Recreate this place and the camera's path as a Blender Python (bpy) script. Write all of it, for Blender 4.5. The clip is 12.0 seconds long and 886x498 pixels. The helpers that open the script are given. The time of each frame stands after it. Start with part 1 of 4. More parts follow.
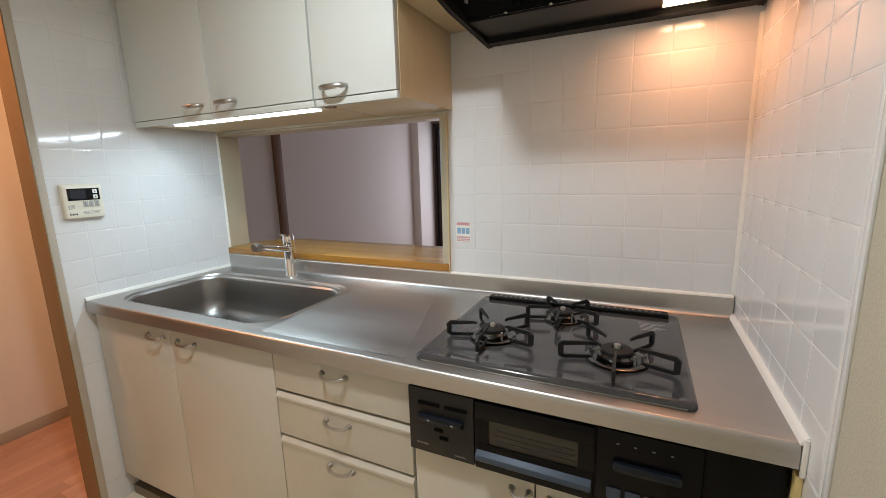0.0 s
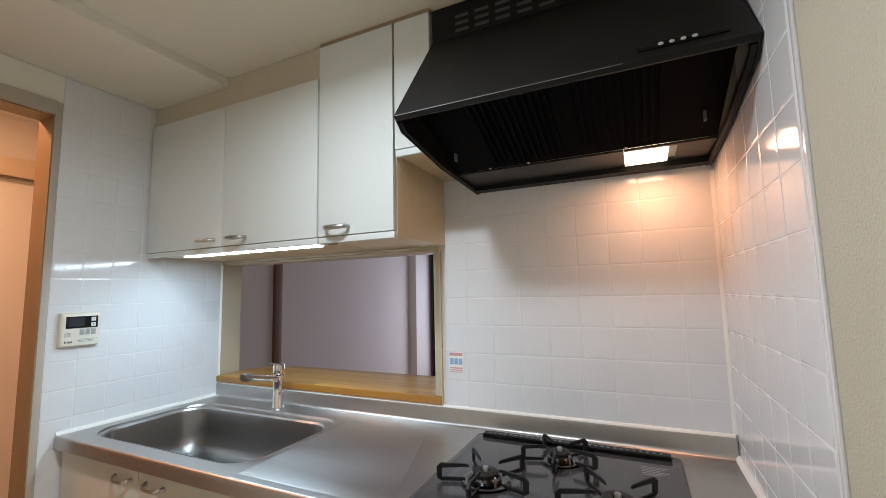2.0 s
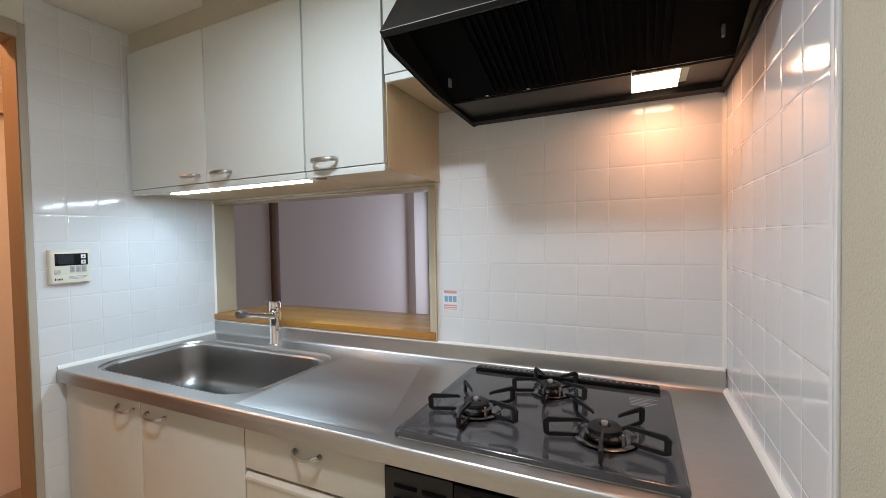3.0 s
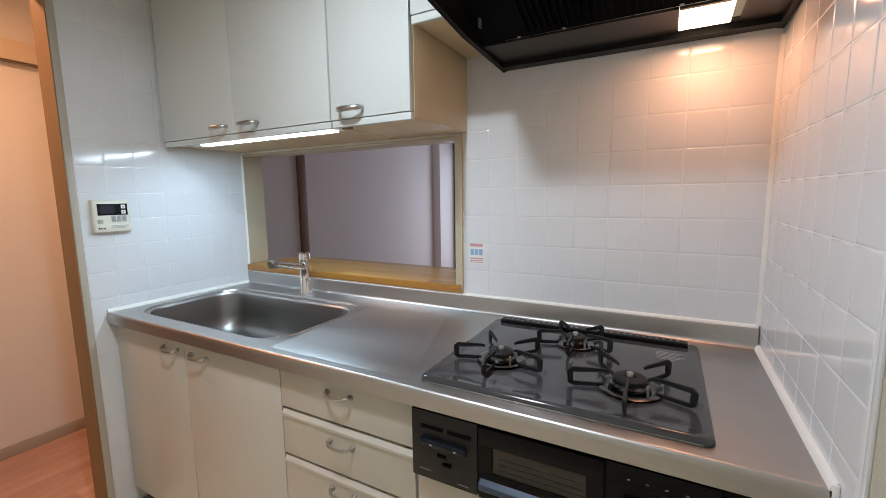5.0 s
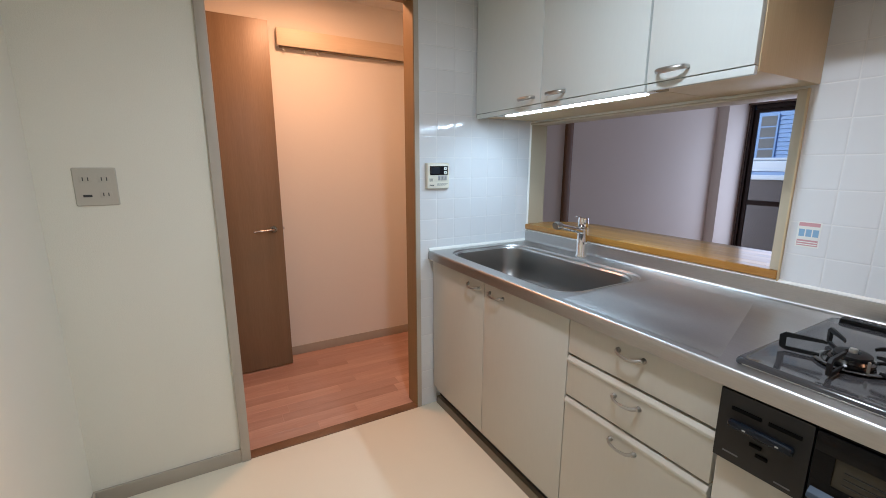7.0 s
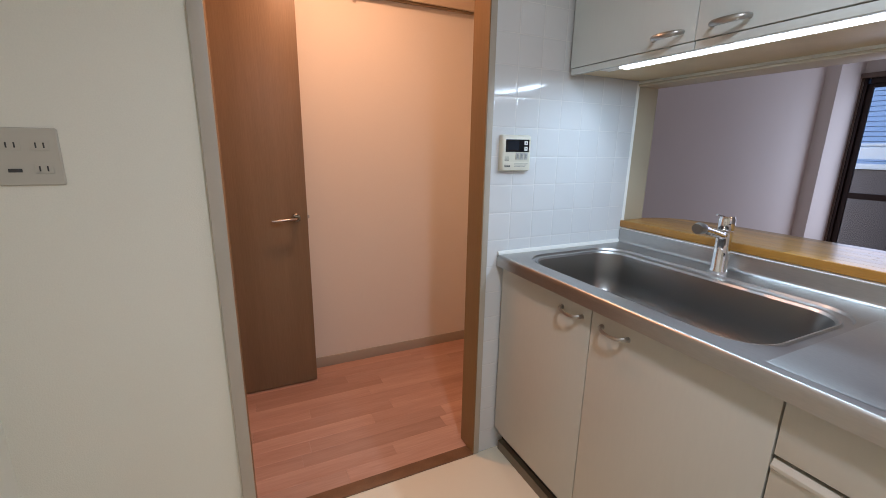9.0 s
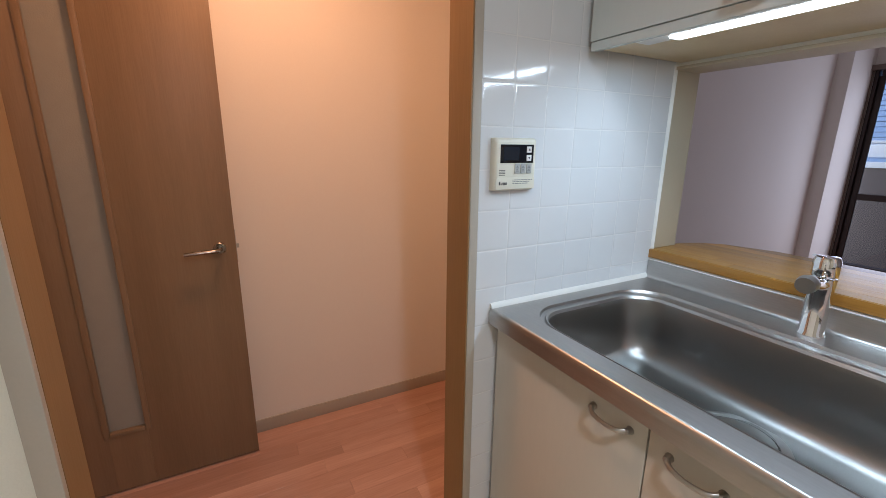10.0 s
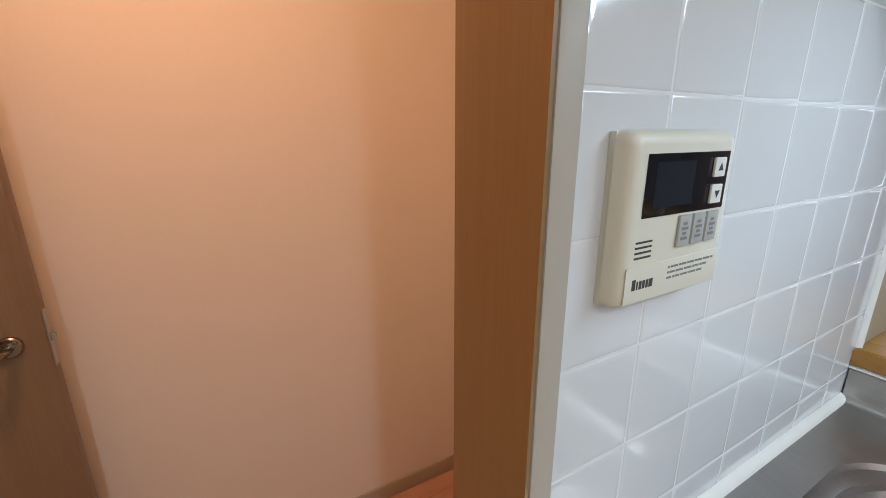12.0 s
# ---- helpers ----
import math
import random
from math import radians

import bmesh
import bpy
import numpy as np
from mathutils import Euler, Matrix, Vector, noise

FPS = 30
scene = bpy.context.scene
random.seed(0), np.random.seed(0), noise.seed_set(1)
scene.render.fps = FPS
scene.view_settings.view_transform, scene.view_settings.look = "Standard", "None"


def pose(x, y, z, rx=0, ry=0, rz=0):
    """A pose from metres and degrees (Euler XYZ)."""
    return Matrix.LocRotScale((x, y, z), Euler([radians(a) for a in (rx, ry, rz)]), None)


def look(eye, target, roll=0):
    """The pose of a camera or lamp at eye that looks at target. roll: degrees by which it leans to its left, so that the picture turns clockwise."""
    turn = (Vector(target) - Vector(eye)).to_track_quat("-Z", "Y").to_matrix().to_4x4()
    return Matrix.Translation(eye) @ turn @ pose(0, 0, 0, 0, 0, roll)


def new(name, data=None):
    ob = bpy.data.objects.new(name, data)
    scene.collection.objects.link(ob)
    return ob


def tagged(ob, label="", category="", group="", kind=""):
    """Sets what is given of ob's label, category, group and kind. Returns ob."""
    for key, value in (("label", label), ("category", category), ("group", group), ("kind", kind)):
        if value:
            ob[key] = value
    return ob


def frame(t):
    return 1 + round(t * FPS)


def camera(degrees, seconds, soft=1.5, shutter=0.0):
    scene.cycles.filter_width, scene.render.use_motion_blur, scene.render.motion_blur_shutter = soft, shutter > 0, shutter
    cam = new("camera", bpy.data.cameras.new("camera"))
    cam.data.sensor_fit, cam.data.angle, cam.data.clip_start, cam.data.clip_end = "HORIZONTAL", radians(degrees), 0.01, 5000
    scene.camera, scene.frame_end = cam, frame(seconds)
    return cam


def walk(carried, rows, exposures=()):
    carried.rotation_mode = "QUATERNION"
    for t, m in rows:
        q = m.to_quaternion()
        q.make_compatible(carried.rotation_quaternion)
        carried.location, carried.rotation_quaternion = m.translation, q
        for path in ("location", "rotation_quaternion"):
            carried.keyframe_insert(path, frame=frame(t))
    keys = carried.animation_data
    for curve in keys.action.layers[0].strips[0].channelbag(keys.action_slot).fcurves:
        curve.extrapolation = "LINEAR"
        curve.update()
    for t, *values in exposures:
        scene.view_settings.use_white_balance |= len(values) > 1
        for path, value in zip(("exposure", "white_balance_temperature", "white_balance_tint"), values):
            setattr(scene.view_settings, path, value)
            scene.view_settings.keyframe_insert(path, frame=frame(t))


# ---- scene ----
cam = camera(93.7, 12.0, soft=0.9)
PATH = [
    (0, (1.857, -1.398, 1.285), (1.007, 0.374, 0.916), -1.6),
    (0.5, (1.872, -1.415, 1.303), (1.014, 0.39, 1.224), -1.3),
    (1, (1.882, -1.43, 1.317), (1.035, 0.376, 1.459), -1.2),
    (1.5, (1.889, -1.435, 1.321), (1.051, 0.364, 1.568), -1.2),
    (2, (1.89, -1.429, 1.319), (1.054, 0.376, 1.527), -1.2),
    (2.5, (1.891, -1.408, 1.307), (1.051, 0.405, 1.398), -1.2),
    (3, (1.89, -1.381, 1.29), (1.044, 0.431, 1.237), -1.1),
    (3.2, (1.888, -1.377, 1.286), (1.042, 0.433, 1.18), -1.1),
    (5, (1.882, -1.377, 1.275), (0.934, 0.365, 1.017), -0.8),
    (5.5, (1.867, -1.391, 1.277), (0.763, 0.251, 0.983), -0.5),
    (6, (1.845, -1.426, 1.259), (0.512, 0.031, 0.943), -0.2),
    (6.5, (1.818, -1.484, 1.263), (0.265, -0.278, 0.895), 0.1),
    (7, (1.811, -1.561, 1.268), (0.101, -0.604, 0.868), 0.1),
    (7.2, (1.813, -1.587, 1.267), (0.069, -0.694, 0.861), 0.2),
    (8.8, (1.375, -1.483, 1.242), (-0.38, -0.651, 0.765), 0.8),
    (9, (1.262, -1.462, 1.227), (-0.489, -0.62, 0.753), 1.0),
    (9.5, (1.036, -1.391, 1.244), (-0.674, -0.472, 0.764), 1.0),
    (10, (0.84, -1.219, 1.255), (-0.872, -0.305, 0.772), 0.6),
    (10.5, (0.661, -1.119, 1.245), (-1.037, -0.175, 0.769), 0.4),
    (11, (0.459, -1.039, 1.262), (-1.226, -0.075, 0.782), 0.1),
    (11.5, (0.325, -0.968, 1.263), (-1.36, -0.013, 0.764), -0.0),
    (12, (0.194, -0.885, 1.272), (-1.479, 0.073, 0.74), -0.2),
]
walk(cam, [(t, look(eye, target, roll)) for t, eye, target, roll in PATH],
     exposures=((0.0, 0.85, 6650, 10), (1.5, 0.87, 6150, 10), (3.0, 0.87, 6150, 10), (5.5, 0.84, 5950, 10), (7.0, 0.83, 5800, 10), (9.0, 0.69, 5900, 13), (12.0, 0.68, 6300, 13)))

# ---------------------------------------------------------------- light
world = bpy.data.worlds.new("sky")
scene.world = world
world.use_nodes = True
_wn = world.node_tree
_sky = _wn.nodes.new("ShaderNodeTexSky")
_sky.sky_type, _sky.sun_disc = "NISHITA", False
_sky.sun_elevation, _sky.sun_rotation = radians(24), radians(200)
_wn.links.new(_sky.outputs["Color"], _wn.nodes["Background"].inputs["Color"])
_wn.nodes["Background"].inputs["Strength"].default_value = 0.15


def lamp(name, m, watts, color, size, size_y=0.0, shape="RECTANGLE", spread=180):
    data = bpy.data.lights.new(name, "AREA")
    data.energy, data.color, data.shape, data.size = watts, color, shape, size
    data.spread = radians(spread)
    if size_y:
        data.size_y = size_y
    ob = new(name, data)
    ob.matrix_world = m
    return ob


_sun = bpy.data.lights.new("sun", "SUN")
_sun.energy, _sun.angle, _sun.color = 0.5, radians(12), (1.0, 0.95, 0.88)
new("sun", _sun).matrix_world = look((0, 0, 0), (math.sin(radians(20)), 0.9, -0.45))

CEIL_LAMP = (1.28, -1.06)
lamp("ceiling_light_glow", pose(CEIL_LAMP[0], CEIL_LAMP[1], 2.095), 6.7, (0.90, 0.955, 1.0), 0.12, shape="DISK", spread=172)
lamp("tube_glow", pose(0.56, -0.31, 1.484), 2.7, (0.64, 0.86, 1.0), 0.68, 0.026)
lamp("hood_glow", pose(1.945, -0.12, 1.684, -8, 0, 0), 0.58, (1.0, 0.38, 0.175), 0.10, 0.06)
lamp("window_daylight", pose(-0.03, 4.11, 1.0, -90, 0, 0), 9.6, (0.86, 0.87, 1.0), 1.5, 1.75)
lamp("hall_glow", pose(-0.40, -1.05, 2.235), 6.9, (1.0, 0.485, 0.24), 0.13, shape="DISK")


# ---------------------------------------------------------------- mesh tools
def fresh():
    return bmesh.new()


def box(x0, x1, y0, y1, z0, z1, b=0.0, seg=2):
    bm = bmesh.new()
    bmesh.ops.create_cube(bm, size=1.0)
    for v in bm.verts:
        v.co = Vector((x0 + (v.co.x + 0.5) * (x1 - x0), y0 + (v.co.y + 0.5) * (y1 - y0), z0 + (v.co.z + 0.5) * (z1 - z0)))
    if b > 0:
        bmesh.ops.bevel(bm, geom=list(bm.edges), offset=b, segments=seg, profile=0.6, affect="EDGES", clamp_overlap=True)
    return bm


def join(*bms):
    out = bmesh.new()
    for b in bms:
        me = bpy.data.meshes.new("tmp")
        b.to_mesh(me)
        out.from_mesh(me)
        bpy.data.meshes.remove(me)
        b.free()
    return out


def moved(bm, m):
    bmesh.ops.transform(bm, matrix=m, verts=list(bm.verts))
    return bm


def loft(loops, closed=True, cap_start=False, cap_end=False):
    """A skin over rings of points of equal count."""
    bm = bmesh.new()
    rings = [[bm.verts.new(p) for p in ring] for ring in loops]
    n = len(rings[0])
    for a, b in zip(rings, rings[1:]):
        for i in range(n if closed else n - 1):
            j = (i + 1) % n
            bm.faces.new((a[i], a[j], b[j], b[i]))
    if cap_start:
        bm.faces.new(list(reversed(rings[0])))
    if cap_end:
        bm.faces.new(rings[-1])
    bmesh.ops.recalc_face_normals(bm, faces=list(bm.faces))
    return bm


def lathe(profile, seg=24, at=(0, 0, 0), cap_start=True, cap_end=True):
    rings = [[(at[0] + r * math.cos(2 * math.pi * i / seg), at[1] + r * math.sin(2 * math.pi * i / seg), at[2] + z) for i in range(seg)] for r, z in profile]
    return loft(rings, True, cap_start, cap_end)


def tube(points, radius, seg=10, flat=1.0, closed=False, turn=0.0):
    """A bar swept along a line of points; flat stretches its section, turn rotates it."""
    pts = [Vector(p) for p in points]
    rings, n, normal = [], len(pts), None
    for i, p in enumerate(pts):
        if closed:
            d = (pts[(i + 1) % n] - pts[i - 1]).normalized()
        else:
            d = (pts[min(i + 1, n - 1)] - pts[max(i - 1, 0)]).normalized()
        if normal is None:
            normal = d.cross(Vector((0, 0, 1)))
            if normal.length < 1e-3:
                normal = d.cross(Vector((0, 1, 0)))
            normal.normalize()
        normal = (normal - d * normal.dot(d)).normalized()
        side = d.cross(normal)
        r = radius[i] if isinstance(radius, (list, tuple)) else radius
        rings.append([p + normal * (r * math.cos(turn + 2 * math.pi * k / seg)) + side * (r * flat * math.sin(turn + 2 * math.pi * k / seg)) for k in range(seg)])
    if closed:
        rings.append(rings[0])
        bm = loft(rings)
        bmesh.ops.remove_doubles(bm, verts=list(bm.verts), dist=1e-6)
        return bm
    return loft(rings, True, True, True)


def round_rect(x0, x1, y0, y1, r, z, n=8):
    pts = []
    for cx, cy, a0 in ((x1 - r, y1 - r, 0), (x0 + r, y1 - r, 90), (x0 + r, y0 + r, 180), (x1 - r, y0 + r, 270)):
        for k in range(n + 1):
            a = radians(a0 + 90 * k / n)
            pts.append((cx + r * math.cos(a), cy + r * math.sin(a), z))
    return pts


def slab(x0, x1, y0, y1, z0, z1, r, e=0.002, n=8):
    """A plate with round corners and eased edges."""
    return loft([round_rect(x0, x1, y0, y1, r, z0, n), round_rect(x0, x1, y0, y1, r, z1 - e, n),
                 round_rect(x0 + e * 0.3, x1 - e * 0.3, y0 + e * 0.3, y1 - e * 0.3, r, z1 - e * 0.3, n),
                 round_rect(x0 + e, x1 - e, y0 + e, y1 - e, r, z1, n)], True, True, True)


def prism(profile, axis, a0, a1, b=0.0):
    """A closed profile pushed along x or y: (y, z) points for x, (x, z) points for y."""
    if axis == "x":
        rings = [[(a, p, q) for p, q in profile] for a in (a0, a1)]
    else:
        rings = [[(p, a, q) for p, q in profile] for a in (a0, a1)]
    bm = loft(rings, True, True, True)
    if b > 0:
        bmesh.ops.bevel(bm, geom=list(bm.edges), offset=b, segments=2, profile=0.6, affect="EDGES", clamp_overlap=True)
    return bm


def smooth(me, angle=35):
    me.polygons.foreach_set("use_smooth", [True] * len(me.polygons))
    me.set_sharp_from_angle(angle=radians(angle))


def mesh_of(name, bm, material, soft=True):
    me = bpy.data.meshes.new(name)
    bmesh.ops.recalc_face_normals(bm, faces=list(bm.faces))
    bm.to_mesh(me)
    bm.free()
    me.materials.append(material)
    if soft:
        smooth(me)
    return me


def thing(name, at, label="", category="", group=""):
    ob = new(name)
    ob.location = at
    ob.empty_display_size = 0.05
    return tagged(ob, label, category, group)


def at_of(ob):
    m = Matrix.Translation(ob.location)
    return (at_of(ob.parent) @ ob.matrix_parent_inverse @ m) if ob.parent else m


def part(name, bm, material, parent, label="", soft=True):
    ob = new(name, mesh_of(name, bm, material, soft))
    ob.parent = parent
    ob.matrix_parent_inverse = at_of(parent).inverted()
    return tagged(ob, label)


def solid(name, bm, material, label="", category="", kind="", group="", soft=True):
    """A thing made of one mesh."""
    return tagged(new(name, mesh_of(name, bm, material, soft)), label, category, group, kind)


# ---------------------------------------------------------------- materials
def material(name, color, rough=0.5, metal=0.0, var=0.06, scale=6.0, grain=0.0, grain_scale=200.0, bump=0.0, bump_scale=150.0,
             stretch=(1, 1, 1), coat=0.0, rough_var=0.05, per_object=0.0, spec=0.5):
    m = bpy.data.materials.new(name)
    m.use_nodes = True
    nt, b = m.node_tree, m.node_tree.nodes["Principled BSDF"]
    tc = nt.nodes.new("ShaderNodeTexCoord")
    mp = nt.nodes.new("ShaderNodeMapping")
    mp.inputs["Scale"].default_value = stretch
    nt.links.new(tc.outputs["Object"], mp.inputs["Vector"])

    def noise_at(s, detail=3.0):
        n = nt.nodes.new("ShaderNodeTexNoise")
        n.inputs["Scale"].default_value, n.inputs["Detail"].default_value = s, detail
        nt.links.new(mp.outputs["Vector"], n.inputs["Vector"])
        return n.outputs["Fac"]

    big, fine = noise_at(scale), noise_at(grain_scale)

    def math_node(op, a, c, d=None):
        n = nt.nodes.new("ShaderNodeMath")
        n.operation = op
        for i, v in enumerate((a, c, d)):
            if v is None:
                continue
            if isinstance(v, (int, float)):
                n.inputs[i].default_value = v
            else:
                nt.links.new(v, n.inputs[i])
        return n.outputs[0]

    v = math_node("MULTIPLY_ADD", big, 2 * var, 1 - var)
    v = math_node("ADD", v, math_node("MULTIPLY_ADD", fine, 2 * grain, -grain))
    if per_object:
        oi = nt.nodes.new("ShaderNodeObjectInfo")
        v = math_node("ADD", v, math_node("MULTIPLY_ADD", oi.outputs["Random"], 2 * per_object, -per_object))
    hsv = nt.nodes.new("ShaderNodeHueSaturation")
    hsv.inputs["Color"].default_value = (*color, 1)
    nt.links.new(v, hsv.inputs["Value"])
    nt.links.new(hsv.outputs["Color"], b.inputs["Base Color"])
    b.inputs["Metallic"].default_value = metal
    b.inputs["Specular IOR Level"].default_value = spec
    nt.links.new(math_node("MULTIPLY_ADD", big, 2 * rough_var, rough - rough_var), b.inputs["Roughness"])
    if coat:
        b.inputs["Coat Weight"].default_value, b.inputs["Coat Roughness"].default_value = coat, 0.06
    if bump:
        bp = nt.nodes.new("ShaderNodeBump")
        bp.inputs["Strength"].default_value, bp.inputs["Distance"].default_value = 1.0, bump
        nt.links.new(noise_at(bump_scale, 4.0), bp.inputs["Height"])
        nt.links.new(bp.outputs["Normal"], b.inputs["Normal"])
    return m


def wood(name, dark, light, along, rough=0.4, ring=9.0, coat=0.0, per_object=0.0):
    """Wood with its grain along x, y or z."""
    m = bpy.data.materials.new(name)
    m.use_nodes = True
    nt, b = m.node_tree, m.node_tree.nodes["Principled BSDF"]
    tc = nt.nodes.new("ShaderNodeTexCoord")
    mp = nt.nodes.new("ShaderNodeMapping")
    mp.inputs["Scale"].default_value = tuple(0.06 if a == along else 1.0 for a in "xyz")
    nt.links.new(tc.outputs["Object"], mp.inputs["Vector"])
    oi = nt.nodes.new("ShaderNodeObjectInfo")
    add = nt.nodes.new("ShaderNodeVectorMath")
    add.operation = "MULTIPLY_ADD"
    nt.links.new(oi.outputs["Random"], add.inputs[0])
    add.inputs[1].default_value = (7.3, 5.1, 9.7) if per_object else (0, 0, 0)
    nt.links.new(mp.outputs["Vector"], add.inputs[2])
    n1, n2 = nt.nodes.new("ShaderNodeTexNoise"), nt.nodes.new("ShaderNodeTexNoise")
    for n, s, d in ((n1, ring, 5.0), (n2, ring * 22, 3.0)):
        n.inputs["Scale"].default_value, n.inputs["Detail"].default_value = s, d
        nt.links.new(add.outputs[0], n.inputs["Vector"])
    mix = nt.nodes.new("ShaderNodeMath")
    mix.operation = "MULTIPLY_ADD"
    nt.links.new(n2.outputs["Fac"], mix.inputs[0])
    mix.inputs[1].default_value = 0.45
    nt.links.new(n1.outputs["Fac"], mix.inputs[2])
    ramp = nt.nodes.new("ShaderNodeValToRGB")
    ramp.color_ramp.elements[0].position, ramp.color_ramp.elements[0].color = 0.45, (*dark, 1)
    ramp.color_ramp.elements[1].position, ramp.color_ramp.elements[1].color = 0.98, (*light, 1)
    nt.links.new(mix.outputs[0], ramp.inputs["Fac"])
    hsv = nt.nodes.new("ShaderNodeHueSaturation")
    nt.links.new(ramp.outputs["Color"], hsv.inputs["Color"])
    val = nt.nodes.new("ShaderNodeMath")
    val.operation = "MULTIPLY_ADD"
    nt.links.new(oi.outputs["Random"], val.inputs[0])
    val.inputs[1].default_value, val.inputs[2].default_value = 2 * per_object, 1 - per_object
    nt.links.new(val.outputs[0], hsv.inputs["Value"])
    nt.links.new(hsv.outputs["Color"], b.inputs["Base Color"])
    b.inputs["Roughness"].default_value = rough
    b.inputs["Coat Weight"].default_value, b.inputs["Coat Roughness"].default_value = coat, 0.12
    bp = nt.nodes.new("ShaderNodeBump")
    bp.inputs["Distance"].default_value = 0.0004
    nt.links.new(n2.outputs["Fac"], bp.inputs["Height"])
    nt.links.new(bp.outputs["Normal"], b.inputs["Normal"])
    return m


def glowing(name, color, strength):
    m = bpy.data.materials.new(name)
    m.use_nodes = True
    b = m.node_tree.nodes["Principled BSDF"]
    b.inputs["Base Color"].default_value = (0.8, 0.8, 0.8, 1)
    b.inputs["Emission Color"].default_value, b.inputs["Emission Strength"].default_value = (*color, 1), strength
    return m


def glass(name, color=(1, 1, 1), rough=0.0):
    m = bpy.data.materials.new(name)
    m.use_nodes = True
    b = m.node_tree.nodes["Principled BSDF"]
    b.inputs["Base Color"].default_value = (*color, 1)
    b.inputs["Transmission Weight"].default_value, b.inputs["Roughness"].default_value, b.inputs["IOR"].default_value = 1.0, rough, 1.45
    return m


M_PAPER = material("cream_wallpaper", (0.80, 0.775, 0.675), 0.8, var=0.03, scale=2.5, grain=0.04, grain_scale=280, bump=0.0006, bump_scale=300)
# woven paper of the right wall; its dark tone also puts shade on the soffit
M_WOVENSHADE = material("woven_and_shaded_wallpaper", (0.53, 0.49, 0.385), 0.85, var=0.03, scale=2.5, grain=0.13, grain_scale=260, bump=0.0015, bump_scale=280)
M_HALLPAPER = material("hall_wallpaper", (0.80, 0.75, 0.68), 0.8, var=0.02, scale=2.5, grain=0.03, grain_scale=300, bump=0.0004, bump_scale=420)
M_ROOMPAPER = material("room_wallpaper", (0.80, 0.755, 0.71), 0.85, var=0.03, scale=2.0, grain=0.02, bump=0.0003)
M_CEIL = material("ceiling_paper", (0.72, 0.68, 0.58), 0.85, var=0.03, scale=2.0, grain=0.02, grain_scale=280, bump=0.0004, bump_scale=300)
M_TILE = material("white_glazed_tile", (0.725, 0.735, 0.745), 0.1, var=0.012, scale=9, bump=0.00025, bump_scale=14, per_object=0.012, rough_var=0.03, coat=0.3)
M_GROUT = material("pale_grout", (0.745, 0.745, 0.74), 0.6, var=0.06, scale=12, grain=0.04)
M_CAULK = material("white_sealant", (0.80, 0.785, 0.74), 0.42, var=0.04, scale=20)
M_OLDCAULK = material("yellowed_sealant", (0.62, 0.50, 0.22), 0.6, var=0.15, scale=30)
M_VINYL = material("cream_vinyl", (0.82, 0.74, 0.58), 0.38, var=0.03, scale=3, grain=0.03, grain_scale=420, bump=0.0002, bump_scale=300)
M_CASING = material("greige_casing", (0.46, 0.41, 0.34), 0.45, var=0.04, scale=5, grain=0.03)
M_JAMB = wood("tan_jamb_veneer", (0.24, 0.137, 0.052), (0.30, 0.18, 0.078), "z", 0.45)
M_CREAM = material("cream_trim_paint", (0.51, 0.44, 0.32), 0.42, var=0.03, scale=6, grain=0.02)
M_SIDE = wood("pale_beige_board", (0.56, 0.43, 0.25), (0.65, 0.52, 0.32), "z", 0.4)
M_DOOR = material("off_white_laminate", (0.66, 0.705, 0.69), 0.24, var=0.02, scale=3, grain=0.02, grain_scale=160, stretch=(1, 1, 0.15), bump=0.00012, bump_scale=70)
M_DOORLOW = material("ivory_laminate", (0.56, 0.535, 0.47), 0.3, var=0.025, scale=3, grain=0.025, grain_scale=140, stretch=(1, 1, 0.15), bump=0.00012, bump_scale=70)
# near black: shade in the kick and drain gaps, and the bed under the planks
M_DARKGAP = material("dark_bed_and_gap_shade", (0.03, 0.027, 0.024), 0.7)
M_KICK = material("brown_grey_kick", (0.20, 0.165, 0.12), 0.5, var=0.06)
M_BRASS = material("brown_edge_band", (0.30, 0.22, 0.13), 0.5)
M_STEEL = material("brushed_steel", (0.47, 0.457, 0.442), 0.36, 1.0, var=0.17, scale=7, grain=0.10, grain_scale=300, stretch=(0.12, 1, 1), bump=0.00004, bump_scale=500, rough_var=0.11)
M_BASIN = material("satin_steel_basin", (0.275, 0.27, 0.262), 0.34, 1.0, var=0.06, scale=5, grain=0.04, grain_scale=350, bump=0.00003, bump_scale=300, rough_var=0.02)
# drainer steel: a little paler and blotchier than the worktop
M_DRAINER = material("paler_satin_steel", (0.52, 0.512, 0.50), 0.37, 1.0, var=0.12, scale=6, grain=0.09, grain_scale=300, stretch=(0.3, 1, 1), bump=0.00004, bump_scale=500, rough_var=0.12)
M_CHROME = material("chrome", (0.85, 0.85, 0.86), 0.06, 1.0, var=0.02, scale=10, rough_var=0.02)
M_NICKEL = material("satin_nickel", (0.46, 0.45, 0.43), 0.38, 1.0, var=0.04, scale=20)
M_LEVERMETAL = material("dull_lever_metal", (0.30, 0.27, 0.235), 0.26, 1.0, var=0.06, scale=20)
M_BLACK = material("black_enamel", (0.0065, 0.0065, 0.0065), 0.45, spec=0.2, var=0.15, scale=10, grain=0.1, bump=0.00008, bump_scale=600)
M_SHELF = material("dark_grey_enamel", (0.012, 0.012, 0.012), 0.4, var=0.1)
# grey for the highlights painted on the hob's exhaust slots
M_SLOTGLINT = material("grey_slot_glint", (0.16, 0.16, 0.165), 0.35, 0.6)
M_GREYPRINT = material("pale_grey_print", (0.24, 0.24, 0.24), 0.5)
M_FAINT = material("faint_grey_print", (0.13, 0.13, 0.13), 0.5)
